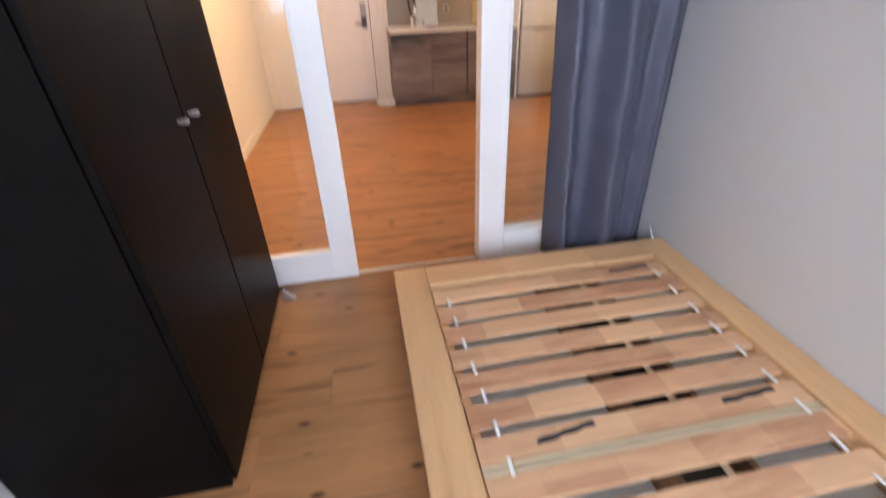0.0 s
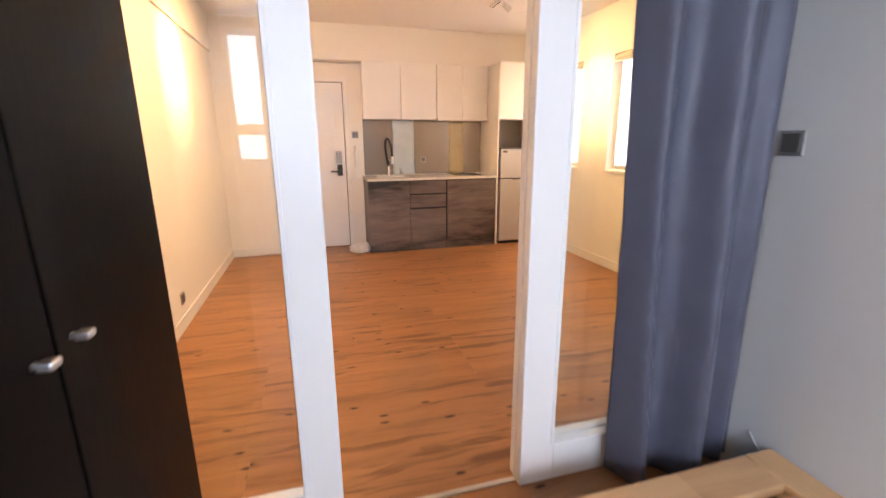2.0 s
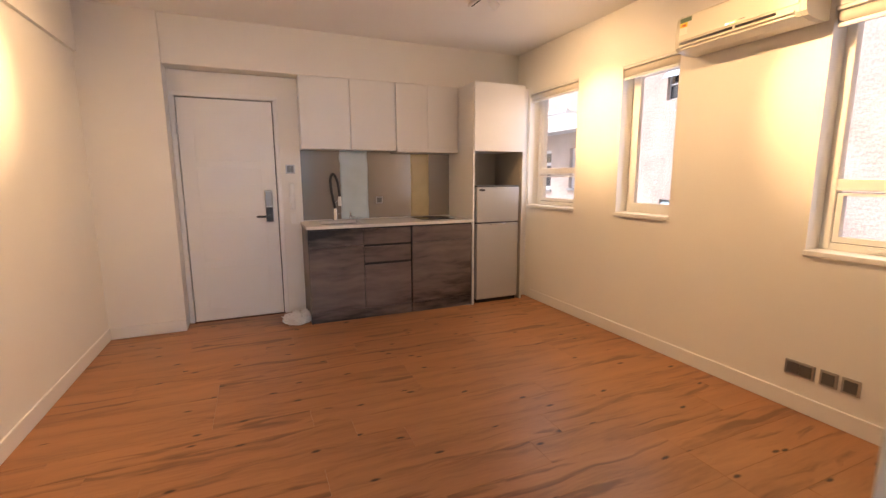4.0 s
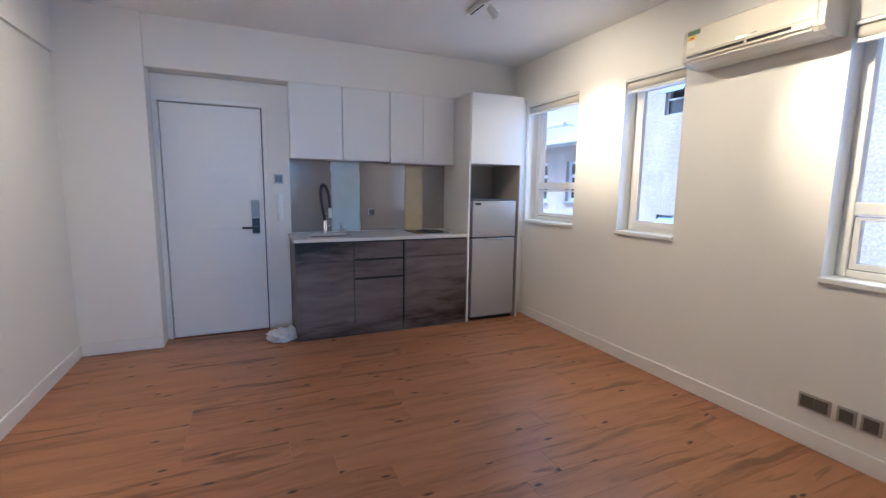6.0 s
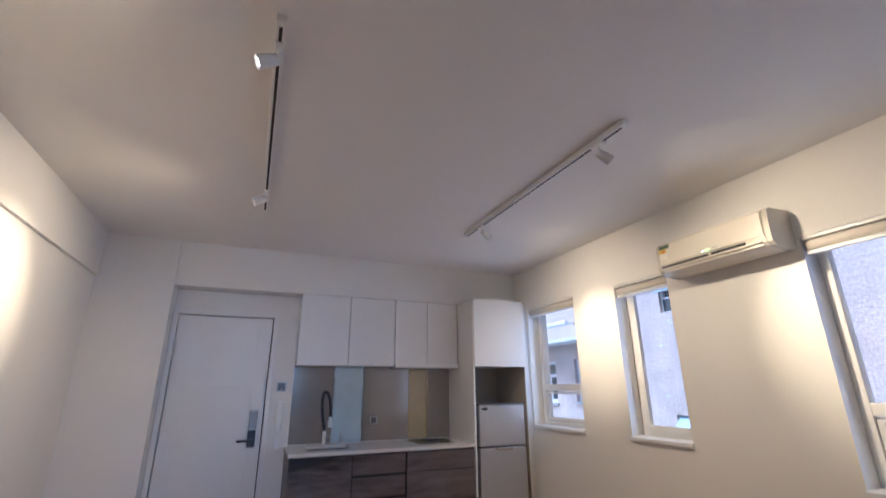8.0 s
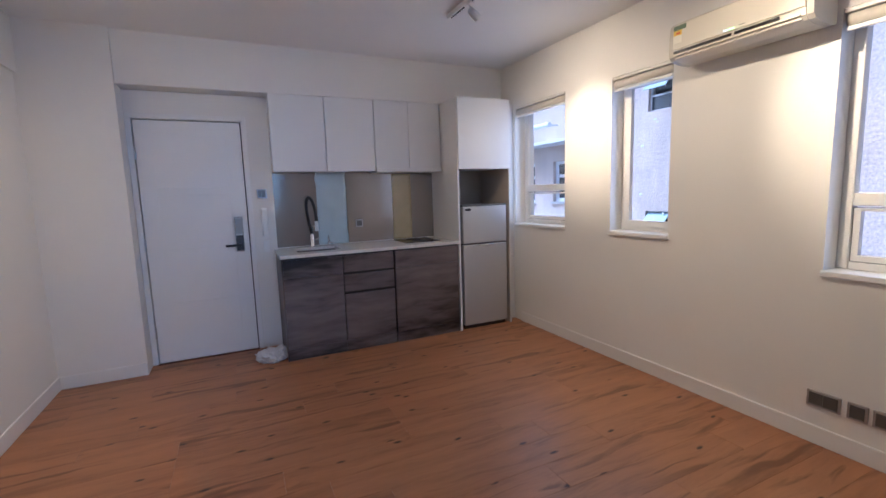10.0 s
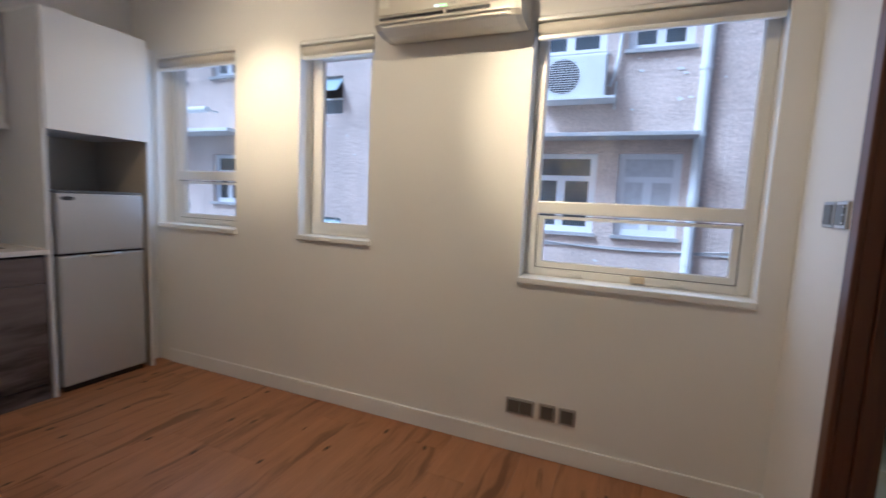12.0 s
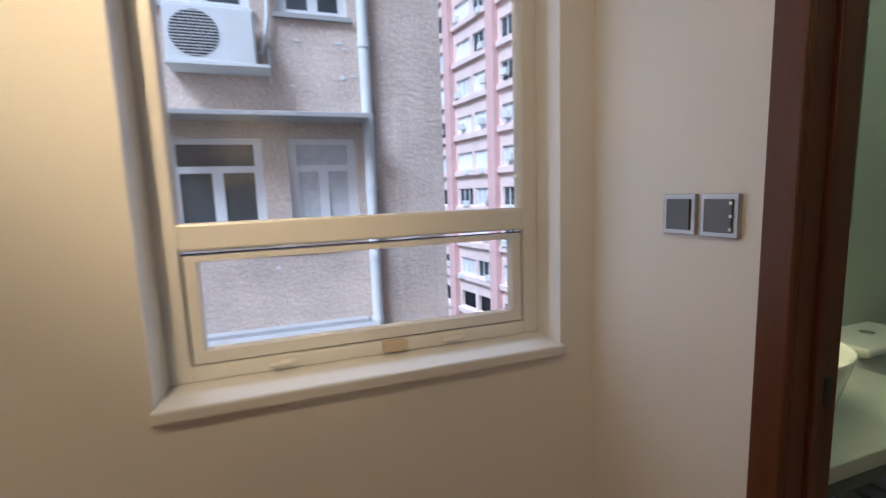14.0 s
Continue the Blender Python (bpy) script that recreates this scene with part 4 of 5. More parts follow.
def tall_unit():
    c = thing("tall_cabinet", (4.12, 6.5, 0), "tall white fridge housing with a top cabinet and open niche", "cabinet")
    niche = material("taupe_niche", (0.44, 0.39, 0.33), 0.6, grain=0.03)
    part("side_panel", bb(3.815, 3.834, KF - 0.003, YK, 0, 2.284, bevel=0.0015), M_WHITELAQ, c)
    part("side_panel", bb(4.412, 4.430, KF + 0.002, YK, 0, 2.284, bevel=0.0015), M_WHITELAQ, c)
    part("top_cabinet", bb(3.835, 4.411, KF + 0.021, YK - 0.02, 1.622, 2.283), M_WHITELAQ, c)
    part("door", bb(3.822, 4.411, KF - 0.022, KF - 0.004, 1.612, 2.288, bevel=0.0015), M_WHITELAQ, c)
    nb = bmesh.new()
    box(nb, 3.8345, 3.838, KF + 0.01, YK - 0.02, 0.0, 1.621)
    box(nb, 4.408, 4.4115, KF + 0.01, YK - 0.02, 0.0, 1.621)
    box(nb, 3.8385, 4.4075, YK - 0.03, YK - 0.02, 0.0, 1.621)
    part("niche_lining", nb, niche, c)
    part("filler_panel", bb(4.431, XR - 0.001, 6.335, 6.352, 0, 2.284, bevel=0.001), M_WHITELAQ, c)


tall_unit()


def fridge():
    f = thing("refrigerator", (4.12, 6.5, 0), "silver two-door refrigerator standing in the housing", "refrigerator")
    x0, x1 = 3.866, 4.374
    # black body reaches past the doors to paint the shaded housing gap dark
    part("body", bb(x0 - 0.020, x1 + 0.027, KF + 0.055, YK - 0.06, 0.02, 1.245, bevel=0.004), M_BLACK, f)
    part("top_trim", bb(x0, x1, KF + 0.006, KF + 0.35, 1.2455, 1.262, bevel=0.004), material("dark_grey_trim", (0.10, 0.10, 0.10), 0.4), f)
    d1 = part("freezer_door", bb(x0, x1, KF, KF + 0.054, 0.876, 1.245, bevel=0.010, seg=3), M_SILVER, f)
    d2 = part("fridge_door", bb(x0, x1, KF, KF + 0.054, 0.042, 0.862, bevel=0.010, seg=3), M_SILVER, f)
    part("handle", bb(4.03, 4.22, KF - 0.010, KF + 0.002, 0.846, 0.866, bevel=0.005), M_CHROME, d2, "pale grip lip")
    lg = bmesh.new()
    lathe(lg, [(0.5, -0.002), (0.5, 0.002)], (0, 0, 0), 24)
    lo = part("badge", lg, M_BLACK, d1, "dark oval badge")
    lo.matrix_world = pose(3.925, KF - 0.0005, 1.215, 90) @ Matrix.Diagonal((0.075, 0.026, 1, 1))
    part("base_grille", bb(x0 + 0.01, x1 - 0.01, KF + 0.03, KF + 0.054, 0.0, 0.038), M_BLACK, f)


fridge()

# ---- living room ----
plate("light_switch", "y", YD, 2.082, 1.432, 0.086, 0.086, -1, "small grey switch beside the entrance door", 2)
ic = thing("intercom", (2.085, YD, 1.17), "white entry phone handset beside the entrance door", "intercom")
part("back_plate", bb(2.060, 2.112, YD - 0.022, YD + 0.001, 1.035, 1.30, bevel=0.006), M_PLASTIC, ic)
hs = bmesh.new()
box(hs, 2.068, 2.104, YD - 0.046, YD - 0.030, 1.05, 1.295, 0.006)
box(hs, 2.066, 2.106, YD - 0.040, YD - 0.0215, 1.245, 1.295, 0.006)
box(hs, 2.066, 2.106, YD - 0.040, YD - 0.0215, 1.05, 1.10, 0.006)
part("handset", hs, M_PLASTIC, ic)

plate("light_switch", "y", YS, 4.246, 1.313, 0.086, 0.089, 1, "single rocker switch in a brushed metal frame", 1)
s2 = plate("light_switch", "y", YS, 4.150, 1.313, 0.086, 0.089, 1, "triple rocker switch in a brushed metal frame", 1)
for k in range(3):
    part("indicator", bb(4.118, 4.124, YS + 0.0135, YS + 0.0150, 1.284 + 0.026 * k, 1.290 + 0.026 * k), M_PLASTIC, s2)
plate("wall_socket", "x", XR, 3.527, 0.248, 0.148, 0.086, -1, "double brushed metal socket low on the wall", 2, kind_word="socket")
plate("wall_socket", "x", XR, 3.387, 0.248, 0.082, 0.086, -1, "single brushed metal socket low on the wall", 1, kind_word="socket")
plate("wall_socket", "x", XR, 3.288, 0.248, 0.082, 0.086, -1, "single brushed metal socket low on the wall", 1, kind_word="socket")
plate("wall_socket", "x", XL, 4.41, 0.225, 0.086, 0.086, 1, "single brushed metal socket low on the side wall", 1, kind_word="socket")


def air_conditioner():
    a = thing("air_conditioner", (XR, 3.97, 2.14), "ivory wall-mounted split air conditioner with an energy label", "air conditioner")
    y0, y1 = 3.600, 4.352
    prof = [(0, 2.150), (0.03, 2.138), (0.12, 2.140), (0.185, 2.156), (0.207, 2.180), (0.212, 2.215), (0.211, 2.30), (0.203, 2.385), (0.180, 2.408), (0.05, 2.413), (0, 2.413)]

    def body(ya, yb, pr, bm=None):
        bm = bm or bmesh.new()
        ra = [bm.verts.new((XR - d, ya, z)) for d, z in pr]
        rb = [bm.verts.new((XR - d, yb, z)) for d, z in pr]
        n = len(pr)
        for i in range(n):
            bm.faces.new((ra[i], ra[(i + 1) % n], rb[(i + 1) % n], rb[i]))
        bm.faces.new(ra)
        bm.faces.new(rb[::-1])
        return bm
    part("body", body(y0 + 0.03, y1 - 0.03, prof), M_ACWHITE, a)
    big = [(d if d == 0 else d * 0.985, z) for d, z in prof]
    for ya, yb in ((y0, y0 + 0.0295), (y1 - 0.0295, y1)):
        # darker copy of the body's ivory paints the end faces in shade
        part("end_cap", body(ya, yb, big), material("shaded_ivory_cap", (0.50, 0.47, 0.41), 0.35, grain=0.005, bump=0), a)
    part("front_panel", bb(XR - 0.2185, XR - 0.2125, y0 + 0.032, y1 - 0.032, 2.222, 2.384, bevel=0.003), M_ACWHITE, a)
    part("outlet", bb(XR - 0.2155, XR - 0.19, y0 + 0.14, y1 - 0.036, 2.196, 2.212), M_BLACK, a, "dark air outlet")
    for k, (za, zb) in enumerate(((2.178, 2.192), (2.160, 2.174))):
        lv = bb(XR - 0.217 + 0.014 * k, XR - 0.190 + 0.014 * k, y0 + 0.05, y1 - 0.04, za, zb, bevel=0.003)
        part("louvre", lv, M_ACWHITE, a)
    part("divider", bb(XR - 0.218, XR - 0.20, 3.955, 3.968, 2.190, 2.216), M_ACWHITE, a)
    for za, zb, col in ((2.345, 2.376, (0.10, 0.16, 0.10)), (2.312, 2.344, (0.75, 0.55, 0.06)), (2.262, 2.311, (0.78, 0.76, 0.66))):
        part("energy_label", bb(XR - 0.2193, XR - 0.2184, 4.262 if za < 2.34 else 4.235, 4.316, za, zb), material("label_print", col, 0.5), a)
    part("label_bar", bb(XR - 0.2198, XR - 0.2192, 4.272, 4.298, 2.318, 2.332), material("label_red", (0.6, 0.12, 0.03), 0.5), a)
    part("display", bb(XR - 0.2192, XR - 0.2184, 3.955, 3.985, 2.232, 2.240), glow("green_indicator", (0.35, 1.0, 0.25), 3), a, "lit green indicator")
    part("display", bb(XR - 0.2192, XR - 0.2184, 3.992, 4.012, 2.232, 2.240), glow("white_indicator", (0.8, 0.95, 1.0), 1.5), a)
    part("printed_mark", bb(XR - 0.2191, XR - 0.2184, 3.90, 3.935, 2.240, 2.244), M_ROCKER, a)
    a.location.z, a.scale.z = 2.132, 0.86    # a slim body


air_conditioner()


def track(x, y0, y1, heads, side):
    t = thing("track_light", (x, (y0 + y1) / 2, H), "white ceiling track with two small spotlights aimed at the wall", "track light", "ceiling track lights")
    part("track", bb(x - 0.018, x + 0.018, y0, y1, H - 0.032, H - 0.0005, bevel=0.002), M_PLASTIC, t)
    part("slot", bb(x - 0.006, x + 0.006, y0 + 0.03, y1 - 0.03, H - 0.0335, H - 0.0322), M_GASKET, t)
    for y, aim in heads:
        hx, hz = x + side * 0.035, H - 0.098
        ad = part("adaptor", bb(x - 0.016, x + 0.016, y - 0.045, y + 0.045, H - 0.044, H - 0.034, bevel=0.003), M_PLASTIC, t)
        st = bmesh.new()
        cyl(st, (x, y, H - 0.044), (hx, y, hz + 0.01), 0.006)
        part("stem", st, M_PLASTIC, ad)
        d = (Vector(aim) - Vector((hx, y, hz))).normalized()
        c = Vector((hx, y, hz))
        can = bmesh.new()
        q = d.to_track_quat("Z", "Y").to_matrix().to_4x4()
        lathe(can, [(0.012, -0.045), (0.021, -0.040), (0.026, -0.01), (0.029, 0.035), (0.029, 0.040), (0.0255, 0.040), (0.0235, 0.026)], (0, 0, 0), 28)
        bmesh.ops.transform(can, matrix=Matrix.Translation(c) @ q, verts=can.verts)
        part("spotlight", can, M_PLASTIC, t, "white spotlight head", smooth=True)
        led = bmesh.new()
        lathe(led, [(0.022, 0.0262), (0.022, 0.0285)], (0, 0, 0), 24)
        bmesh.ops.transform(led, matrix=Matrix.Translation(c) @ q, verts=led.verts)
        part("lens", led, M_LED, t, "lit lamp")
        lamp("track_spot", "SPOT", BEAM, WARM, look(c + d * 0.045, aim), 0.02, spot=43, blend=1.0)
        lamp("track_spill", "SPOT", SPILL, WARM, look(c + d * 0.047, (aim[0], aim[1], 1.55)), 0.02, spot=128, blend=1.0)


BEAM, SPILL = 78, 31
track(1.768, 3.57, 5.46, ((3.715, (XL, 3.62, 1.93)), (5.095, (XL, 5.09, 1.93))), -1)
track(3.385, 3.60, 5.44, ((3.80, (XR, 3.46, 1.72)), (5.14, (XR, 5.24, 1.80))), 1)


def crumpled_bag():
    b = thing("plastic_bag", (2.05, 6.33, 0), "crumpled clear plastic wrapping on the floor by the kitchen", "plastic bag")
    bm = bmesh.new()
    bmesh.ops.create_icosphere(bm, subdivisions=5, radius=1.0)
    for v in bm.verts:
        n = v.co.normalized()
        k = 1 + 0.35 * noise.noise(n * 2.1) + 0.30 * abs(noise.noise(n * 5.3)) + 0.14 * noise.noise(n * 13)
        v.co = Vector((n.x * 0.115 * k, n.y * 0.085 * k, max(-0.001, (n.z * 0.5 + 0.32) * 0.125 * k)))
    bmesh.ops.translate(bm, vec=(2.05, 6.33, 0.002), verts=bm.verts)
    film = material("white_plastic_film", (0.80, 0.79, 0.77), 0.3, grain=0.06, scale=30, bump=0.0)
    film.node_tree.nodes["Principled BSDF"].inputs["Transmission Weight"].default_value = 0.12
    part("film", bm, film, b)


crumpled_bag()

wp = thing("blank_wall_plate", (2.085, YD, 0.93), "small white blank plate under the entry phone", "wall plate")
part("plate", bb(2.062, 2.110, YD - 0.010, YD + 0.001, 0.90, 1.005, bevel=0.003), M_PLASTIC, wp)

# ---- bathroom ----
BX, BY0 = XB + 0.1, 0.1
M_TILE = material("pale_green_tile", (0.55, 0.58, 0.46), 0.25, grain=0.03, scale=3)
M_STONE = material("grey_stone_top", (0.50, 0.52, 0.44), 0.3, grain=0.05, scale=20)
M_CERAMIC = material("white_ceramic", (0.80, 0.79, 0.72), 0.08, grain=0.005, bump=0)
structure("bathroom_wall_lining", bb(XR - 0.012, XR - 0.0005, BY0 + 0.001, YS - 0.1105, 0.0, H - 0.001), M_TILE, "pale green tiled bathroom wall", "wall")
structure("bathroom_wall_south", bb(BX, XR, BY0 - 0.1, BY0, 0, H), M_TILE, "pale tiled bathroom end wall", "wall")
structure("bathroom_floor", bb(BX, XR - 0.012, BY0, YS - 0.135, -0.0085, 0.003), material("grey_floor_tile", (0.30, 0.31, 0.29), 0.35), "grey tiled bathroom floor", "floor")


def vanity():
    v = thing("vanity_unit", (4.27, 1.85, 0), "vanity unit with a grey stone top and open shelf", "vanity unit")
    x0, y0, y1 = 4.05, 1.58, YS - 0.137
    part("worktop", bb(x0, XR - 0.013, y0, y1, 0.735, 0.775, bevel=0.003), M_STONE, v)
    part("apron", bb(x0 + 0.012, x0 + 0.03, y0 + 0.01, y1, 0.69, 0.734), M_ROCKER, v)
    part("shelf", bb(x0 + 0.02, XR - 0.013, y0 + 0.01, y1, 0.50, 0.53, bevel=0.003), M_TRIM, v)
    part("cupboard", bb(x0 + 0.025, XR - 0.013, y0 + 0.012, y1, 0.0, 0.499, bevel=0.002), M_TRIM, v)
    part("end_panel", bb(x0 + 0.03, XR - 0.013, y0, y0 + 0.0095, 0.0, 0.733), M_STONE, v)
    part("back_panel", bb(XR - 0.030, XR - 0.0135, y0 + 0.01, y1, 0.5305, 0.733), material("dark_back", (0.10, 0.11, 0.13), 0.5), v)
    b = thing("wash_basin", (4.335, 2.05, 0.775), "white oval countertop wash basin", "wash basin")
    bm = bmesh.new()
    lathe(bm, [(0.150, 0.776), (0.160, 0.79), (0.189, 0.918), (0.191, 0.926), (0.188, 0.930), (0.183, 0.926), (0.178, 0.915), (0.150, 0.83), (0.08, 0.805), (0.02, 0.803)], (4.335, 2.05, 0), 48, 1.0, 1.18)
    part("bowl", bm, M_CERAMIC, b, smooth=True)
    t = thing("basin_tap", (4.525, 1.80, 0.775), "tall dark metal basin tap", "tap")
    tb = bmesh.new()
    cyl(tb, (4.525, 1.80, 0.776), (4.525, 1.80, 1.05), 0.012)
    box(tb, 4.43, 4.53, 1.79, 1.81, 1.03, 1.05, 0.004)
    part("body", tb, M_CHROME, t)
    s = thing("soap_dispenser", (4.485, 1.70, 0.775), "white soap bottle with a black pump", "soap dispenser")
    sb = bmesh.new()
    lathe(sb, [(0.030, 0.776), (0.032, 0.79), (0.032, 0.90), (0.014, 0.925), (0.012, 0.94)], (4.485, 1.70, 0), 24)
    part("bottle", sb, M_PLASTIC, s, smooth=True)
    pm = bmesh.new()
    cyl(pm, (4.485, 1.70, 0.94), (4.485, 1.70, 0.99), 0.009)
    box(pm, 4.43, 4.49, 1.692, 1.708, 0.985, 1.0, 0.003)
    part("pump", pm, M_BLACK, s)
    towel_mat = material("pale_blue_towel", (0.42, 0.46, 0.55), 0.95, grain=0.1, fine=300, bump=0.12)
    for k, (a, z) in enumerate(((1.62, 0.5305), (1.62, 0.575))):
        tw = thing("folded_towel", (4.25, a + 0.15, z), "folded pale blue towel on the vanity shelf", "towel", "folded towels")
        part("fold", bb(4.07, 4.42, a, a + 0.26, z, z + 0.044, bevel=0.018, seg=3), towel_mat, tw, smooth=True)
    mr = thing("mirror_cabinet", (4.5, 1.85, 1.23), "frameless mirror cabinet above the basin", "mirror cabinet")
    part("body", bb(4.44, XR - 0.0135, 1.52, YS - 0.14, 1.232, 2.05), M_STONE, mr)
    mm = material("mirror_silver", (0.80, 0.90, 0.82), 0.02, 1.0, grain=0.0, bump=0)
    for a, c in ((1.52, 1.906), (1.91, YS - 0.14)):
        part("mirror_door", bb(4.431, 4.4385, a, c, 1.225, 2.055, bevel=0.001), mm, mr)
    part("light_strip", bb(4.46, 4.50, 1.56, YS - 0.18, 1.2225, 1.2312), glow("greenish_light", (1.0, 0.92, 0.55), 4.0), mr, "lit strip under the mirror")


vanity()


def toilet():
    t = thing("toilet", (4.40, 1.37, 0), "white ceramic toilet with a round-topped cistern", "toilet")
    bm = bmesh.new()
    lathe(bm, [(0.10, 0.004), (0.11, 0.05), (0.12, 0.25), (0.19, 0.38), (0.19, 0.40), (0.15, 0.40)], (4.12, 1.37, 0), 36, 1.25, 0.95)
    part("bowl", bm, M_CERAMIC, t, smooth=True)
    part("cistern", bb(4.35, XR - 0.0135, 1.195, 1.545, 0.20, 0.795, bevel=0.05, seg=4), M_CERAMIC, t, smooth=True)
    part("cistern_lid", bb(4.335, XR - 0.0135, 1.185, 1.555, 0.796, 0.83, bevel=0.014, seg=3), M_CERAMIC, t)
    lid = bmesh.new()
    lathe(lid, [(0.185, 0.401), (0.192, 0.41), (0.185, 0.43), (0.06, 0.44)], (4.13, 1.37, 0), 36, 1.2, 0.95)
    part("seat", lid, M_CERAMIC, t, smooth=True)
    bt = bmesh.new()
    cyl(bt, (4.44, 1.37, 0.8295), (4.44, 1.37, 0.836), 0.02)
    part("flush_button", bt, M_CHROME, t)


toilet()
sc = thing("shower_screen", (3.9, 0.98, 0), "frameless clear glass shower screen with metal hinges", "shower screen")
p = part("pane", bb(BX + 0.002, XR - 0.0135, 0.975, 0.985, 0.01, 2.0), glass("green_glass", (0.80, 0.93, 0.86)), sc)
p.visible_shadow = False
for z in (0.4, 1.65):
    part("hinge", bb(XR - 0.075, XR - 0.0135, 0.962, 0.998, z, z + 0.09, bevel=0.003), M_CHROME, sc)
part("rail", bb(BX + 0.002, XR - 0.0135, 0.970, 0.990, 2.001, 2.025), M_CHROME, sc)
# unseen ceiling light, added to brighten the bathroom
bl = thing("added_downlight", (3.85, 1.55, H), "round ceiling light added out of view to brighten the bathroom", "ceiling light")
r = bmesh.new()
lathe(r, [(0.055, H - 0.006), (0.055, H - 0.0005), (0.042, H - 0.0005), (0.042, H - 0.006)], (3.85, 1.55, 0), 32)
part("rim", r, M_PLASTIC, bl)
r = bmesh.new()
lathe(r, [(0.041, H - 0.0045), (0.041, H - 0.001)], (3.85, 1.55, 0), 32)
part("lens", r, glow("added_downlight_glow", (0.95, 1.0, 0.7), 2), bl)
lamp("bathroom_fill", "SPOT", 15, (0.82, 1.0, 0.72), look((3.85, 1.55, H - 0.02), (3.9, 1.6, 0)), 0.04, spot=150, blend=0.6)
lamp("mirror_light", "AREA", 1.1, (1.0, 0.95, 0.55), look((4.47, 1.93, 1.215), (4.40, 1.93, 0.5)), 0.05, 0.7)

# ---- the street outside ----
GZ = -13.5
M_STUCCO = material("pebble_dash_wall", (0.61, 0.505, 0.44), 0.9, grain=0.24, scale=1.3, bump=0.0, fine=30, mottle=0.45)


def rough_cast(m, scale=(13.0, 13.0, 22.0), depth=0.011):
    n, ln = m.node_tree.nodes, m.node_tree.links
    geo, mp, vo, bp = n.new("ShaderNodeNewGeometry"), n.new("ShaderNodeMapping"), n.new("ShaderNodeTexNoise"), n.new("ShaderNodeBump")
    mp.inputs["Scale"].default_value = scale
    vo.inputs["Scale"].default_value, vo.inputs["Detail"].default_value = 1.0, 4
    bp.inputs["Strength"].default_value, bp.inputs["Distance"].default_value = 1.0, depth
    ln.new(geo.outputs["Position"], mp.inputs["Vector"])
    ln.new(mp.outputs["Vector"], vo.inputs["Vector"])
    ln.new(vo.outputs["Fac"], bp.inputs["Height"])
    ln.new(bp.outputs["Normal"], n["Principled BSDF"].inputs["Normal"])


rough_cast(M_STUCCO)
M_PINK = material("pink_render", (0.80, 0.65, 0.61), 0.85, grain=0.06, scale=0.8)
M_PINKDARK = material("rose_pilaster", (0.70, 0.45, 0.43), 0.85, grain=0.06)
M_CONCRETE = material("weathered_concrete", (0.42, 0.42, 0.42), 0.9, grain=0.12, scale=3)
M_DARKGLASS = material("dark_window_glass", (0.06, 0.075, 0.085), 0.05, grain=0.05, bump=0, spec=0.6)
M_NET = material("net_and_sky_pane", (0.62, 0.64, 0.66), 0.8, grain=0.12, scale=14)
M_ALU = material("frame_and_sky_pane", (0.84, 0.86, 0.88), 0.4, 0.0, grain=0.02)
M_PIPE = material("white_drain_pipe", (0.70, 0.72, 0.72), 0.5, grain=0.04)
structure("ground", bb(-600, 600, -600, 600, GZ - 0.5, GZ), material("asphalt", (0.05, 0.05, 0.052), 0.9, grain=0.2), "grey asphalt street far below", "ground")

FX = 9.2                      # face of the building across the lane
STOREY = 2.58


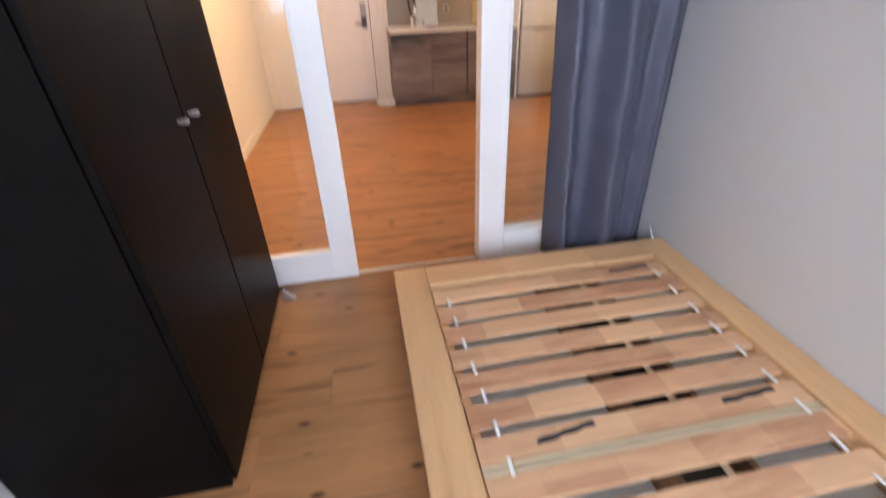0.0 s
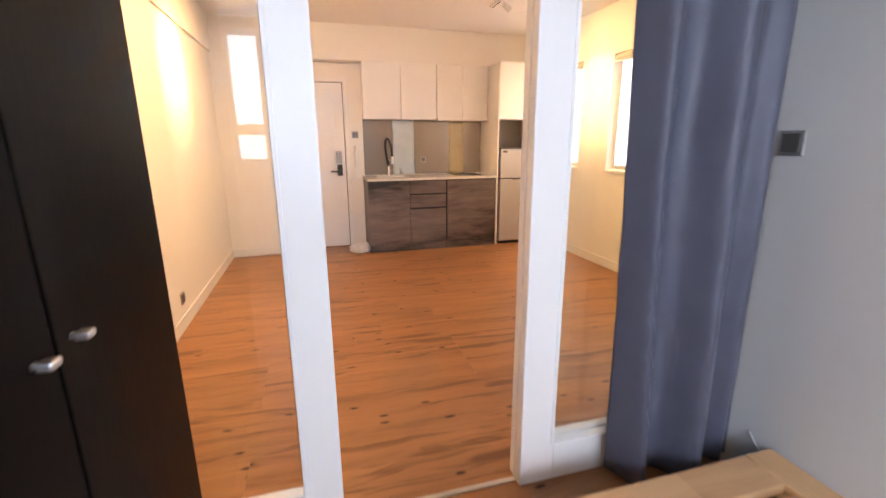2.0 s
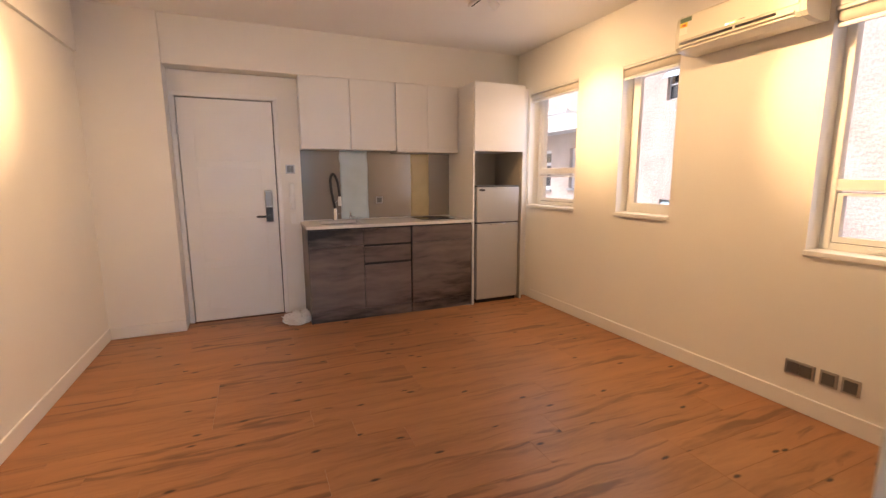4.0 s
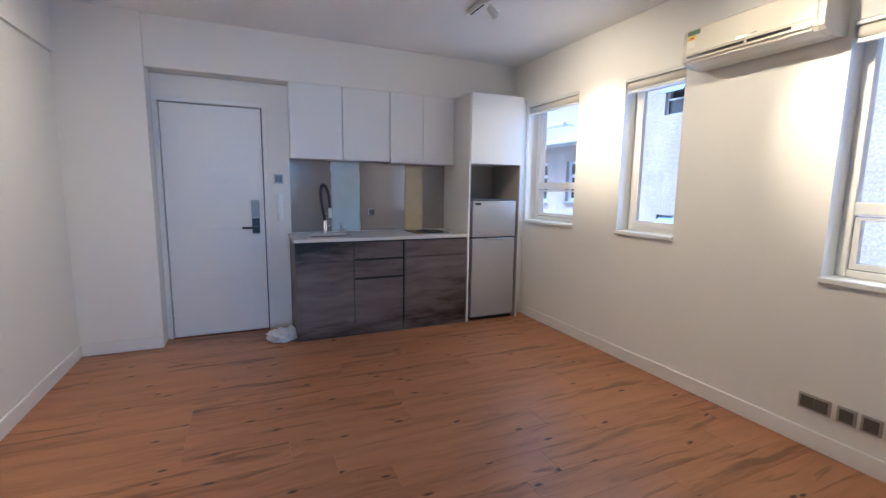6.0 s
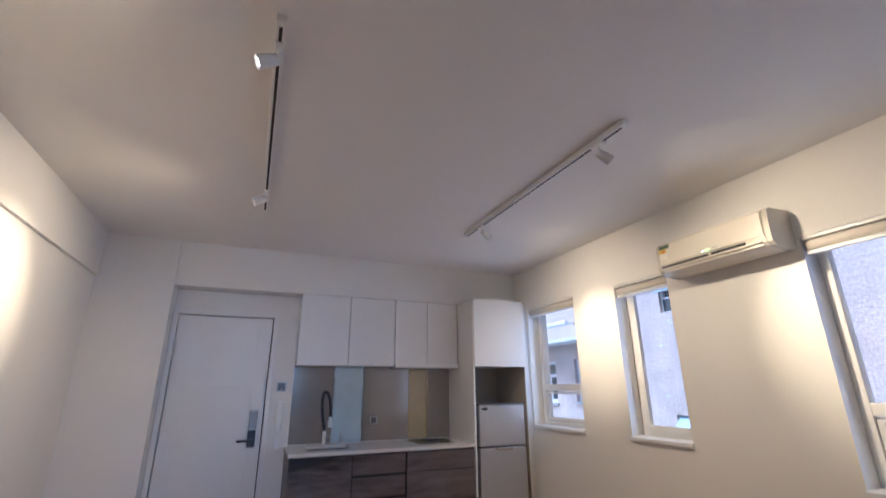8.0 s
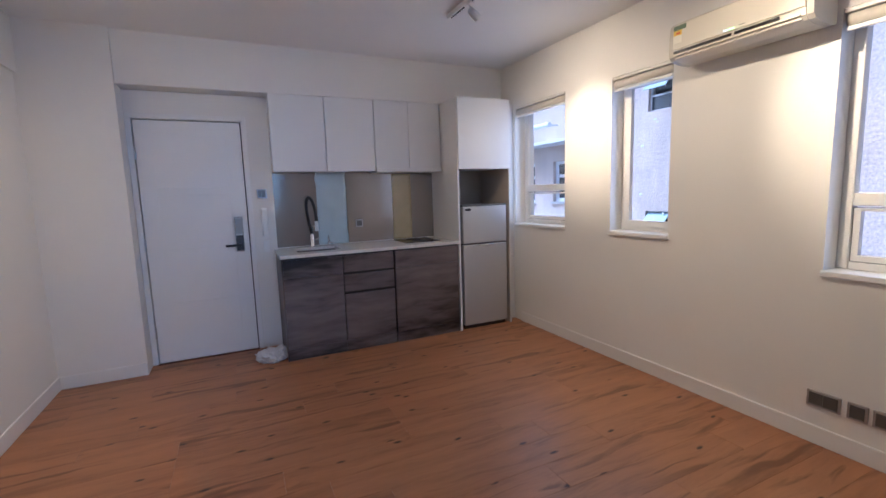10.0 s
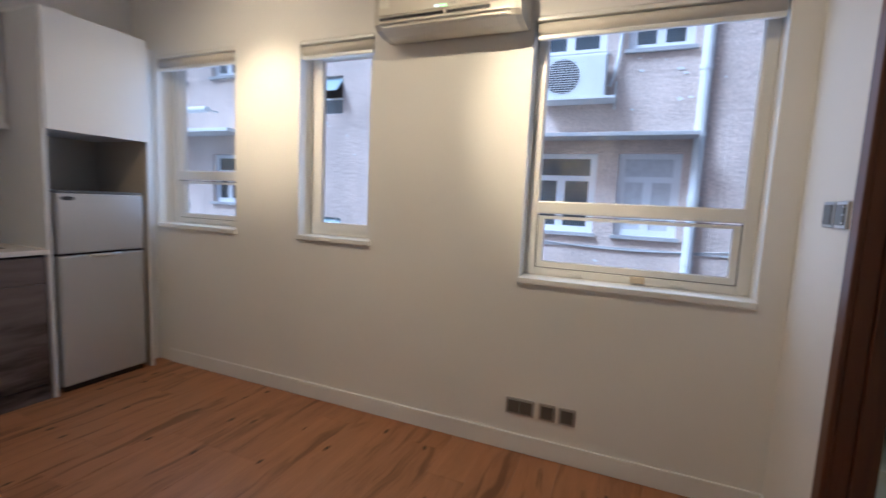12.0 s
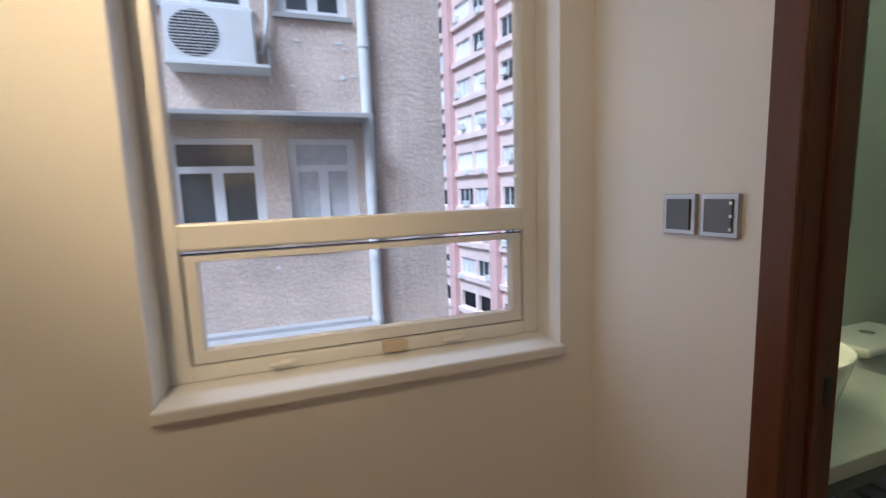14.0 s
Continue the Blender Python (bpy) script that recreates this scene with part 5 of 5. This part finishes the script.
def town_house():
    b = thing("apartment_building", (FX + 4, 6, GZ), "old apartment building with brown pebble-dash walls and white windows", "building")
    top = 11.0
    yA, yB = 1.29, 16.0
    wins = []
    for k in range(-4, 4):
        z = 0.93 + STOREY * k
        hgt = 1.17
        wins += [(2.455, 3.275, z, z + hgt, "pair"), (3.56, 4.58, z, z + hgt, "pair"), (8.04, 8.56, z - 0.70, z - 0.02, "small"), (10.55, 11.35, z + 0.15, z + 1.15, "pair"), (12.1, 12.9, z + 0.1, z + 1.15, "pair"), (14.2, 15.0, z, z + hgt, "pair"), (5.6, 6.3, z + 0.1, z + 1.1, "pair")]
    part("wall", wall("x", FX, 0.3, (yA, yB), (GZ, top), [w[:4] for w in wins]), M_STUCCO, b)
    part("wall", bb(FX + 0.301, FX + 9, yA, yA + 0.3, GZ, top), M_STUCCO, b)
    part("wall", bb(FX + 0.301, FX + 9, yB - 0.3, yB, GZ, top), M_STUCCO, b)
    part("roof", bb(FX - 0.15, FX + 9.1, yA - 0.15, yB + 0.15, top, top + 0.3), M_CONCRETE, b)
    dark_room = material("dark_interior", (0.02, 0.02, 0.022), 0.9)
    for n_, (a, c, z0, z1, kind) in enumerate(wins):
        if not (-4.5 < z0 < 7.5):
            part("window", bb(FX + 0.13, FX + 0.17, a, c, z0, z1), M_DARKGLASS, b)
            continue
        if kind == "pair":
            t = z1 - 0.36
            m = (a + c) / 2
            holes = ((a + 0.10, c - 0.10, t + 0.035, z1 - 0.075), (a + 0.11, m - 0.06, z0 + 0.09, t - 0.045), (m + 0.06, c - 0.11, z0 + 0.09, t - 0.045))
            f = part("window", wall("x", FX + 0.09, 0.05, (a, c), (z0, z1), holes), M_ALU, b)
            net = (n_ % 7 == 0 and abs(z0) < 2)
            for h in holes:
                part("pane", bb(FX + 0.11, FX + 0.116, h[0] - 0.003, h[1] + 0.003, h[2] - 0.003, h[3] + 0.003), M_NET if net else M_DARKGLASS, f)
            part("sill", bb(FX - 0.05, FX + 0.089, a - 0.04, c + 0.04, z0 - 0.05, z0 + 0.001), M_CONCRETE, b)
        else:
            m = z0 + (z1 - z0) * 0.42
            holes = ((a + 0.02, c - 0.02, z0 + 0.02, m - 0.015), (a + 0.02, c - 0.02, m + 0.015, z1 - 0.02))
            f = part("window", wall("x", FX + 0.07, 0.04, (a, c), (z0, z1), holes), M_ALU, b)
            part("pane", bb(FX + 0.085, FX + 0.09, a + 0.018, c - 0.018, z0 + 0.018, m - 0.013), M_DARKGLASS, f)
            part("room_dark", bb(FX + 0.20, FX + 0.21, a - 0.02, c + 0.02, z0, z1), dark_room, f)
            sash = bb(-0.012, 0.0, a + 0.02, c - 0.02, -(z1 - m) + 0.02, 0, bevel=0.002)
            bmesh.ops.transform(sash, matrix=Matrix.Translation((FX + 0.07, 0, z1 - 0.03)) @ Matrix.Rotation(radians(42), 4, "Y"), verts=sash.verts)
            part("open_sash", sash, material("pale_blue_glass", (0.32, 0.42, 0.46), 0.1, grain=0.05, bump=0), f)
    # canopies over each storey's windows
    for k in range(-2, 3):
        z = 2.28 + STOREY * k
        part("canopy", bb(FX - 0.42, FX + 0.001, 2.33, 4.75, z, z + 0.055, bevel=0.006), M_CONCRETE, b)
        part("canopy", bb(FX - 0.55, FX + 0.001, 10.3, 13.4, z + 0.18, z + 0.25, bevel=0.006), M_PIPE, b)
    part("band", bb(FX - 0.02, FX + 0.001, 1.32, 4.75, 0.72, 0.75), M_CONCRETE, b)
    part("parapet", bb(FX - 0.16, FX + 0.001, 2.42, 4.7, -0.30, -0.20), M_CONCRETE, b)
    # patched render
    rnd = random.Random(8)
    for k in range(26):
        py, pz = rnd.uniform(2.4, 4.4), rnd.uniform(2.6, 3.5)
        if k > 12:
            py, pz = rnd.choice(((8.3, 2.6), (7.8, 2.1), (2.0, 3.0), (3.4, 0.6), (8.0, 2.45))) if k % 2 else (rnd.uniform(7.4, 9.0), rnd.uniform(0.6, 2.7))
            py, pz = py + rnd.uniform(-0.1, 0.1), pz + rnd.uniform(-0.1, 0.1)
        bm = bmesh.new()
        r = rnd.uniform(0.008, 0.026)
        ang = [2 * math.pi * i / 14 for i in range(14)]
        sx = rnd.uniform(1.0, 2.4)
        rad = [r * (1 + 0.4 * noise.noise(Vector((math.cos(q) * 2 + k, math.sin(q) * 2, k)))) for q in ang]
        f0 = [bm.verts.new((FX - 0.008, py + sx * d * math.cos(q), pz + d * math.sin(q))) for q, d in zip(ang, rad)]
        f1 = [bm.verts.new((FX + 0.005, py + 1.1 * sx * d * math.cos(q), pz + 1.1 * d * math.sin(q))) for q, d in zip(ang, rad)]
        bm.faces.new(f0)
        for i in range(14):
            bm.faces.new((f0[i], f0[(i + 1) % 14], f1[(i + 1) % 14], f1[i]))
        part("plaster_patch", bm, M_PIPE, b)
    return b


town_house()


def drain_pipe(y, z0, z1, r):
    d = thing("drain_pipe", (FX - 0.07, y, z0), "white painted drain pipe down the pebble-dash wall", "drain pipe", "drain pipes")
    bm = bmesh.new()
    cyl(bm, (FX - 0.08, y, z0), (FX - 0.08, y, z1), r, n=18)
    part("pipe", bm, M_PIPE, d, smooth=False)
    z = -2.0
    while z < z1:
        c = bmesh.new()
        cyl(c, (FX - 0.08, y, z), (FX - 0.08, y, z + 0.07), r + 0.010, n=18)
        part("collar", c, M_PIPE, d)
        part("bracket", bb(FX - 0.05, FX + 0.001, y - 0.05, y + 0.05, z + 0.02, z + 0.045), M_PIPE, d)
        z += 0.86


drain_pipe(2.30, GZ, 10.5, 0.068)
drain_pipe(13.6, GZ, 10.5, 0.06)


def condenser(y0, z0, label):
    c = thing("outdoor_ac_unit", (FX - 0.2, y0 + 0.3, z0), label, "air conditioner")
    x0, x1 = FX - 0.34, FX - 0.06
    part("case", bb(x0, x1, y0, y0 + 0.86, z0 + 0.03, z0 + 0.60, bevel=0.012), material("white_metal_case", (0.72, 0.75, 0.76), 0.45, grain=0.02), c)
    fy, fz, fr = y0 + 0.58, z0 + 0.315, 0.235
    disc = bmesh.new()
    cyl(disc, (x0 - 0.002, fy, fz), (x0 + 0.001, fy, fz), fr, n=32)
    part("fan_opening", disc, M_GASKET, c)
    for k in range(15):
        dz = -fr + 2 * fr * (k + 0.5) / 15
        half = math.sqrt(fr * fr - dz * dz)
        part("grille_bar", bb(x0 - 0.008, x0 - 0.001, fy - half, fy + half, fz + dz - 0.005, fz + dz + 0.005), M_PIPE, c)
    part("service_panel", bb(x0 - 0.004, x0 + 0.001, y0 + 0.02, y0 + 0.26, z0 + 0.06, z0 + 0.57, bevel=0.002), M_PIPE, c)
    br = bmesh.new()
    box(br, x0 - 0.03, FX, y0 - 0.14, y0 + 0.88, z0 - 0.005, z0 + 0.028, 0.003)
    box(br, FX - 0.03, FX, y0 - 0.14, y0 - 0.11, z0 - 0.09, z0 + 0.30, 0.003)
    part("bracket", br, M_PIPE, c)
    tb = bmesh.new()
    tube(tb, [(FX - 0.06, y0 - 0.04, z0 + 0.22), (FX - 0.07, y0 - 0.09, z0 + 0.35), (FX - 0.06, y0 - 0.14, z0 + 0.62), (FX - 0.05, y0 - 0.16, z0 + 1.0), (FX - 0.04, y0 - 0.15, z0 + 1.5)], 0.024)
    part("pipe_sleeve", tb, M_PIPE, c, smooth=True)


condenser(3.52, 2.80, "white outdoor condenser on a wall bracket across the lane")
rk = thing("drying_rack", (FX - 0.3, 11.2, 3.7), "folding metal drying rack fixed outside a window", "drying rack")
for k in range(5):
    part("bar", bb(FX - 0.15 - 0.12 * k, FX - 0.135 - 0.12 * k, 10.5, 12.3, 3.86 + 0.02 * k, 3.875 + 0.02 * k), M_PIPE, rk)
for y in (10.5, 12.29):
    part("arm", bb(FX - 0.68, FX + 0.001, y, y + 0.015, 3.845, 3.86), M_PIPE, rk)
aw = thing("retracted_awning", (FX - 0.3, 11.8, 2.9), "white awning rolled up under a wall bracket across the lane", "awning")
bm = bmesh.new()
cyl(bm, (FX - 0.32, 11.1, 2.94), (FX - 0.32, 12.6, 2.94), 0.06, n=20)
part("roll", bm, M_PIPE, aw, smooth=False)
for y in (11.18, 12.48):
    part("bracket", bb(FX - 0.30, FX + 0.001, y, y + 0.03, 2.93, 2.965, bevel=0.003), M_PIPE, aw)
cb = thing("cable", (FX, 3.0, 0.75), "thin grey cable sagging along the wall", "cable")
bm = bmesh.new()
tube(bm, [(FX - 0.02, 4.6 - 0.2 * i, 0.80 - 0.10 * math.sin(math.pi * i / 16) + 0.002 * i) for i in range(17)], 0.010, 6)
part("run", bm, M_CONCRETE, cb)


def pink_block():
    b = thing("apartment_building", (40, -18, GZ), "tall pink rendered apartment block with many windows and air conditioners", "building")
    yF, x0, x1, top = -13.2, 16.0, 64.0, 34.0
    st = 2.9
    bays = [17.4 + 6.0 * k for k in range(7)]
    holes = []
    for k in range(-3, 10):
        z = 0.3 + st * k
        for bx_ in bays:
            for off in (0.6, 3.1):
                holes.append((bx_ + off, bx_ + off + 2.1, z, z + 1.35))
    part("wall", wall("y", yF - 0.3, 0.3, (x0, x1), (GZ, top), holes), M_PINK, b)
    part("wall", bb(x0, x0 + 0.3, yF - 12, yF - 0.301, GZ, top), M_PINK, b)
    part("roof", bb(x0, x1, yF - 12, yF, top, top + 0.4), M_PINK, b)
    for bx_ in bays + [bays[-1] + 6.0]:
        part("pilaster", bb(bx_ - 0.55, bx_ + 0.35, yF + 0.001, yF + 0.5, GZ, top), M_PINKDARK, b)
    for k in range(-3, 10):
        z = 0.3 + st * k
        part("balcony_band", bb(x0, x1, yF + 0.001, yF + 0.25, z - 0.55, z - 0.12, bevel=0.02), M_PINK, b)
    rnd = random.Random(5)
    fm = wall("y", 0, 0.05, (0, 2.1), (0, 1.35), ((0.05, 0.68, 0.05, 1.30), (0.74, 1.37, 0.05, 1.30), (1.43, 2.05, 0.05, 1.30)))
    frame_mesh = mesh_of(fm, "window", M_ALU)
    # the two pale pane materials put reflected sky into the colour
    pane_meshes = [mesh_of(bb(0.03, 2.07, -0.02, -0.01, 0.03, 1.32), "pane", m) for m in (M_DARKGLASS, M_NET, M_ALU)]
    cond = bmesh.new()
    box(cond, 0, 0.62, 0, 0.32, 0, 0.46, 0.02)
    cond_mesh = mesh_of(cond, "air_conditioner", M_PIPE)
    bpy.context.view_layer.update()
    inv = b.matrix_world.inverted()
    for h in holes:
        if h[2] < -8:
            continue
        w = new("window", frame_mesh)
        w.location = (h[0], yF - 0.15, h[2])
        w.parent, w.matrix_parent_inverse = b, inv
        p = new("pane", rnd.choice(pane_meshes))
        p.parent = w
        if rnd.random() < 0.9:
            c = new("air_conditioner", cond_mesh)
            c.location = (h[0] + rnd.uniform(0.0, 1.4), yF + 0.02, h[2] - rnd.choice((0.1, 0.45, -0.3)))
            c.parent, c.matrix_parent_inverse = b, inv

    b.location, b.rotation_euler = (44.7, -13.85, GZ), (0, 0, radians(11))


pink_block()
lr = thing("street_canopy", (18, -2, -6), "low white corrugated canopy roof over the street stalls", "canopy")
for k in range(14):
    part("sheet", bb(13.5 + 0.7 * k, 14.18 + 0.7 * k, -6.5, -0.5, -5.2 - 0.02 * (k % 2), -5.12 - 0.02 * (k % 2), bevel=0.02), M_PIPE, lr)
for xx in (13.6, 18.0, 23.0):
    part("post", bb(xx, xx + 0.12, -6.3, -6.18, GZ, -5.2), M_CONCRETE, lr)
    part("post", bb(xx, xx + 0.12, -0.8, -0.68, GZ, -5.2), M_CONCRETE, lr)
# closing walls: the outside of this building and the far end of the lane
structure("building_shell", bb(4.80, 4.95, YB - 0.25, 2.4, GZ, 11), M_CONCRETE, "outer wall of this building", "wall")
structure("building_base", bb(0.3, 4.79, YB - 0.25, 7.0, GZ, -0.21), M_CONCRETE, "storeys of this building below the flat", "wall")

# ---- floor planks, laid across the flat ----
PLANK_L, PLANK_W = 1.21, 0.193
plank_meshes = {}


def plank(x0, x1, y0, y1):
    key = (round(x1 - x0, 3), round(y1 - y0, 3))
    if key not in plank_meshes:
        lx, ly = key[0] / 2 - 0.0004, key[1] / 2 - 0.0004
        c = 0.0005
        bm = bmesh.new()
        low = [bm.verts.new((sx * lx, sy * ly, -0.008)) for sx, sy in ((-1, -1), (1, -1), (1, 1), (-1, 1))]
        mid = [bm.verts.new((sx * lx, sy * ly, -c)) for sx, sy in ((-1, -1), (1, -1), (1, 1), (-1, 1))]
        top = [bm.verts.new((sx * (lx - c), sy * (ly - c), 0)) for sx, sy in ((-1, -1), (1, -1), (1, 1), (-1, 1))]
        for a, b in ((low, mid), (mid, top)):
            for i in range(4):
                bm.faces.new((a[i], a[(i + 1) % 4], b[(i + 1) % 4], b[i]))
        bm.faces.new(top)
        plank_meshes[key] = mesh_of(bm, "plank", M_FLOOR)
    ob = new("plank", plank_meshes[key])
    ob.location = ((x0 + x1) / 2, (y0 + y1) / 2, 0)
    ob.parent = floor
    return ob


rng = random.Random(4)
row = 0
y = YB
while y < YK - 0.01:
    y1 = min(y + PLANK_W, YK)
    right = XB if y1 < YS - 0.12 else XR
    x = XL - rng.choice((0.0, 0.3, 0.55, 0.8, 1.0))
    while x < right - 0.01:
        a, b = max(x, XL), min(x + PLANK_L, right)
        if b - a > 0.02:
            plank(a, b, y, y1)
        x += PLANK_L
    y = y1
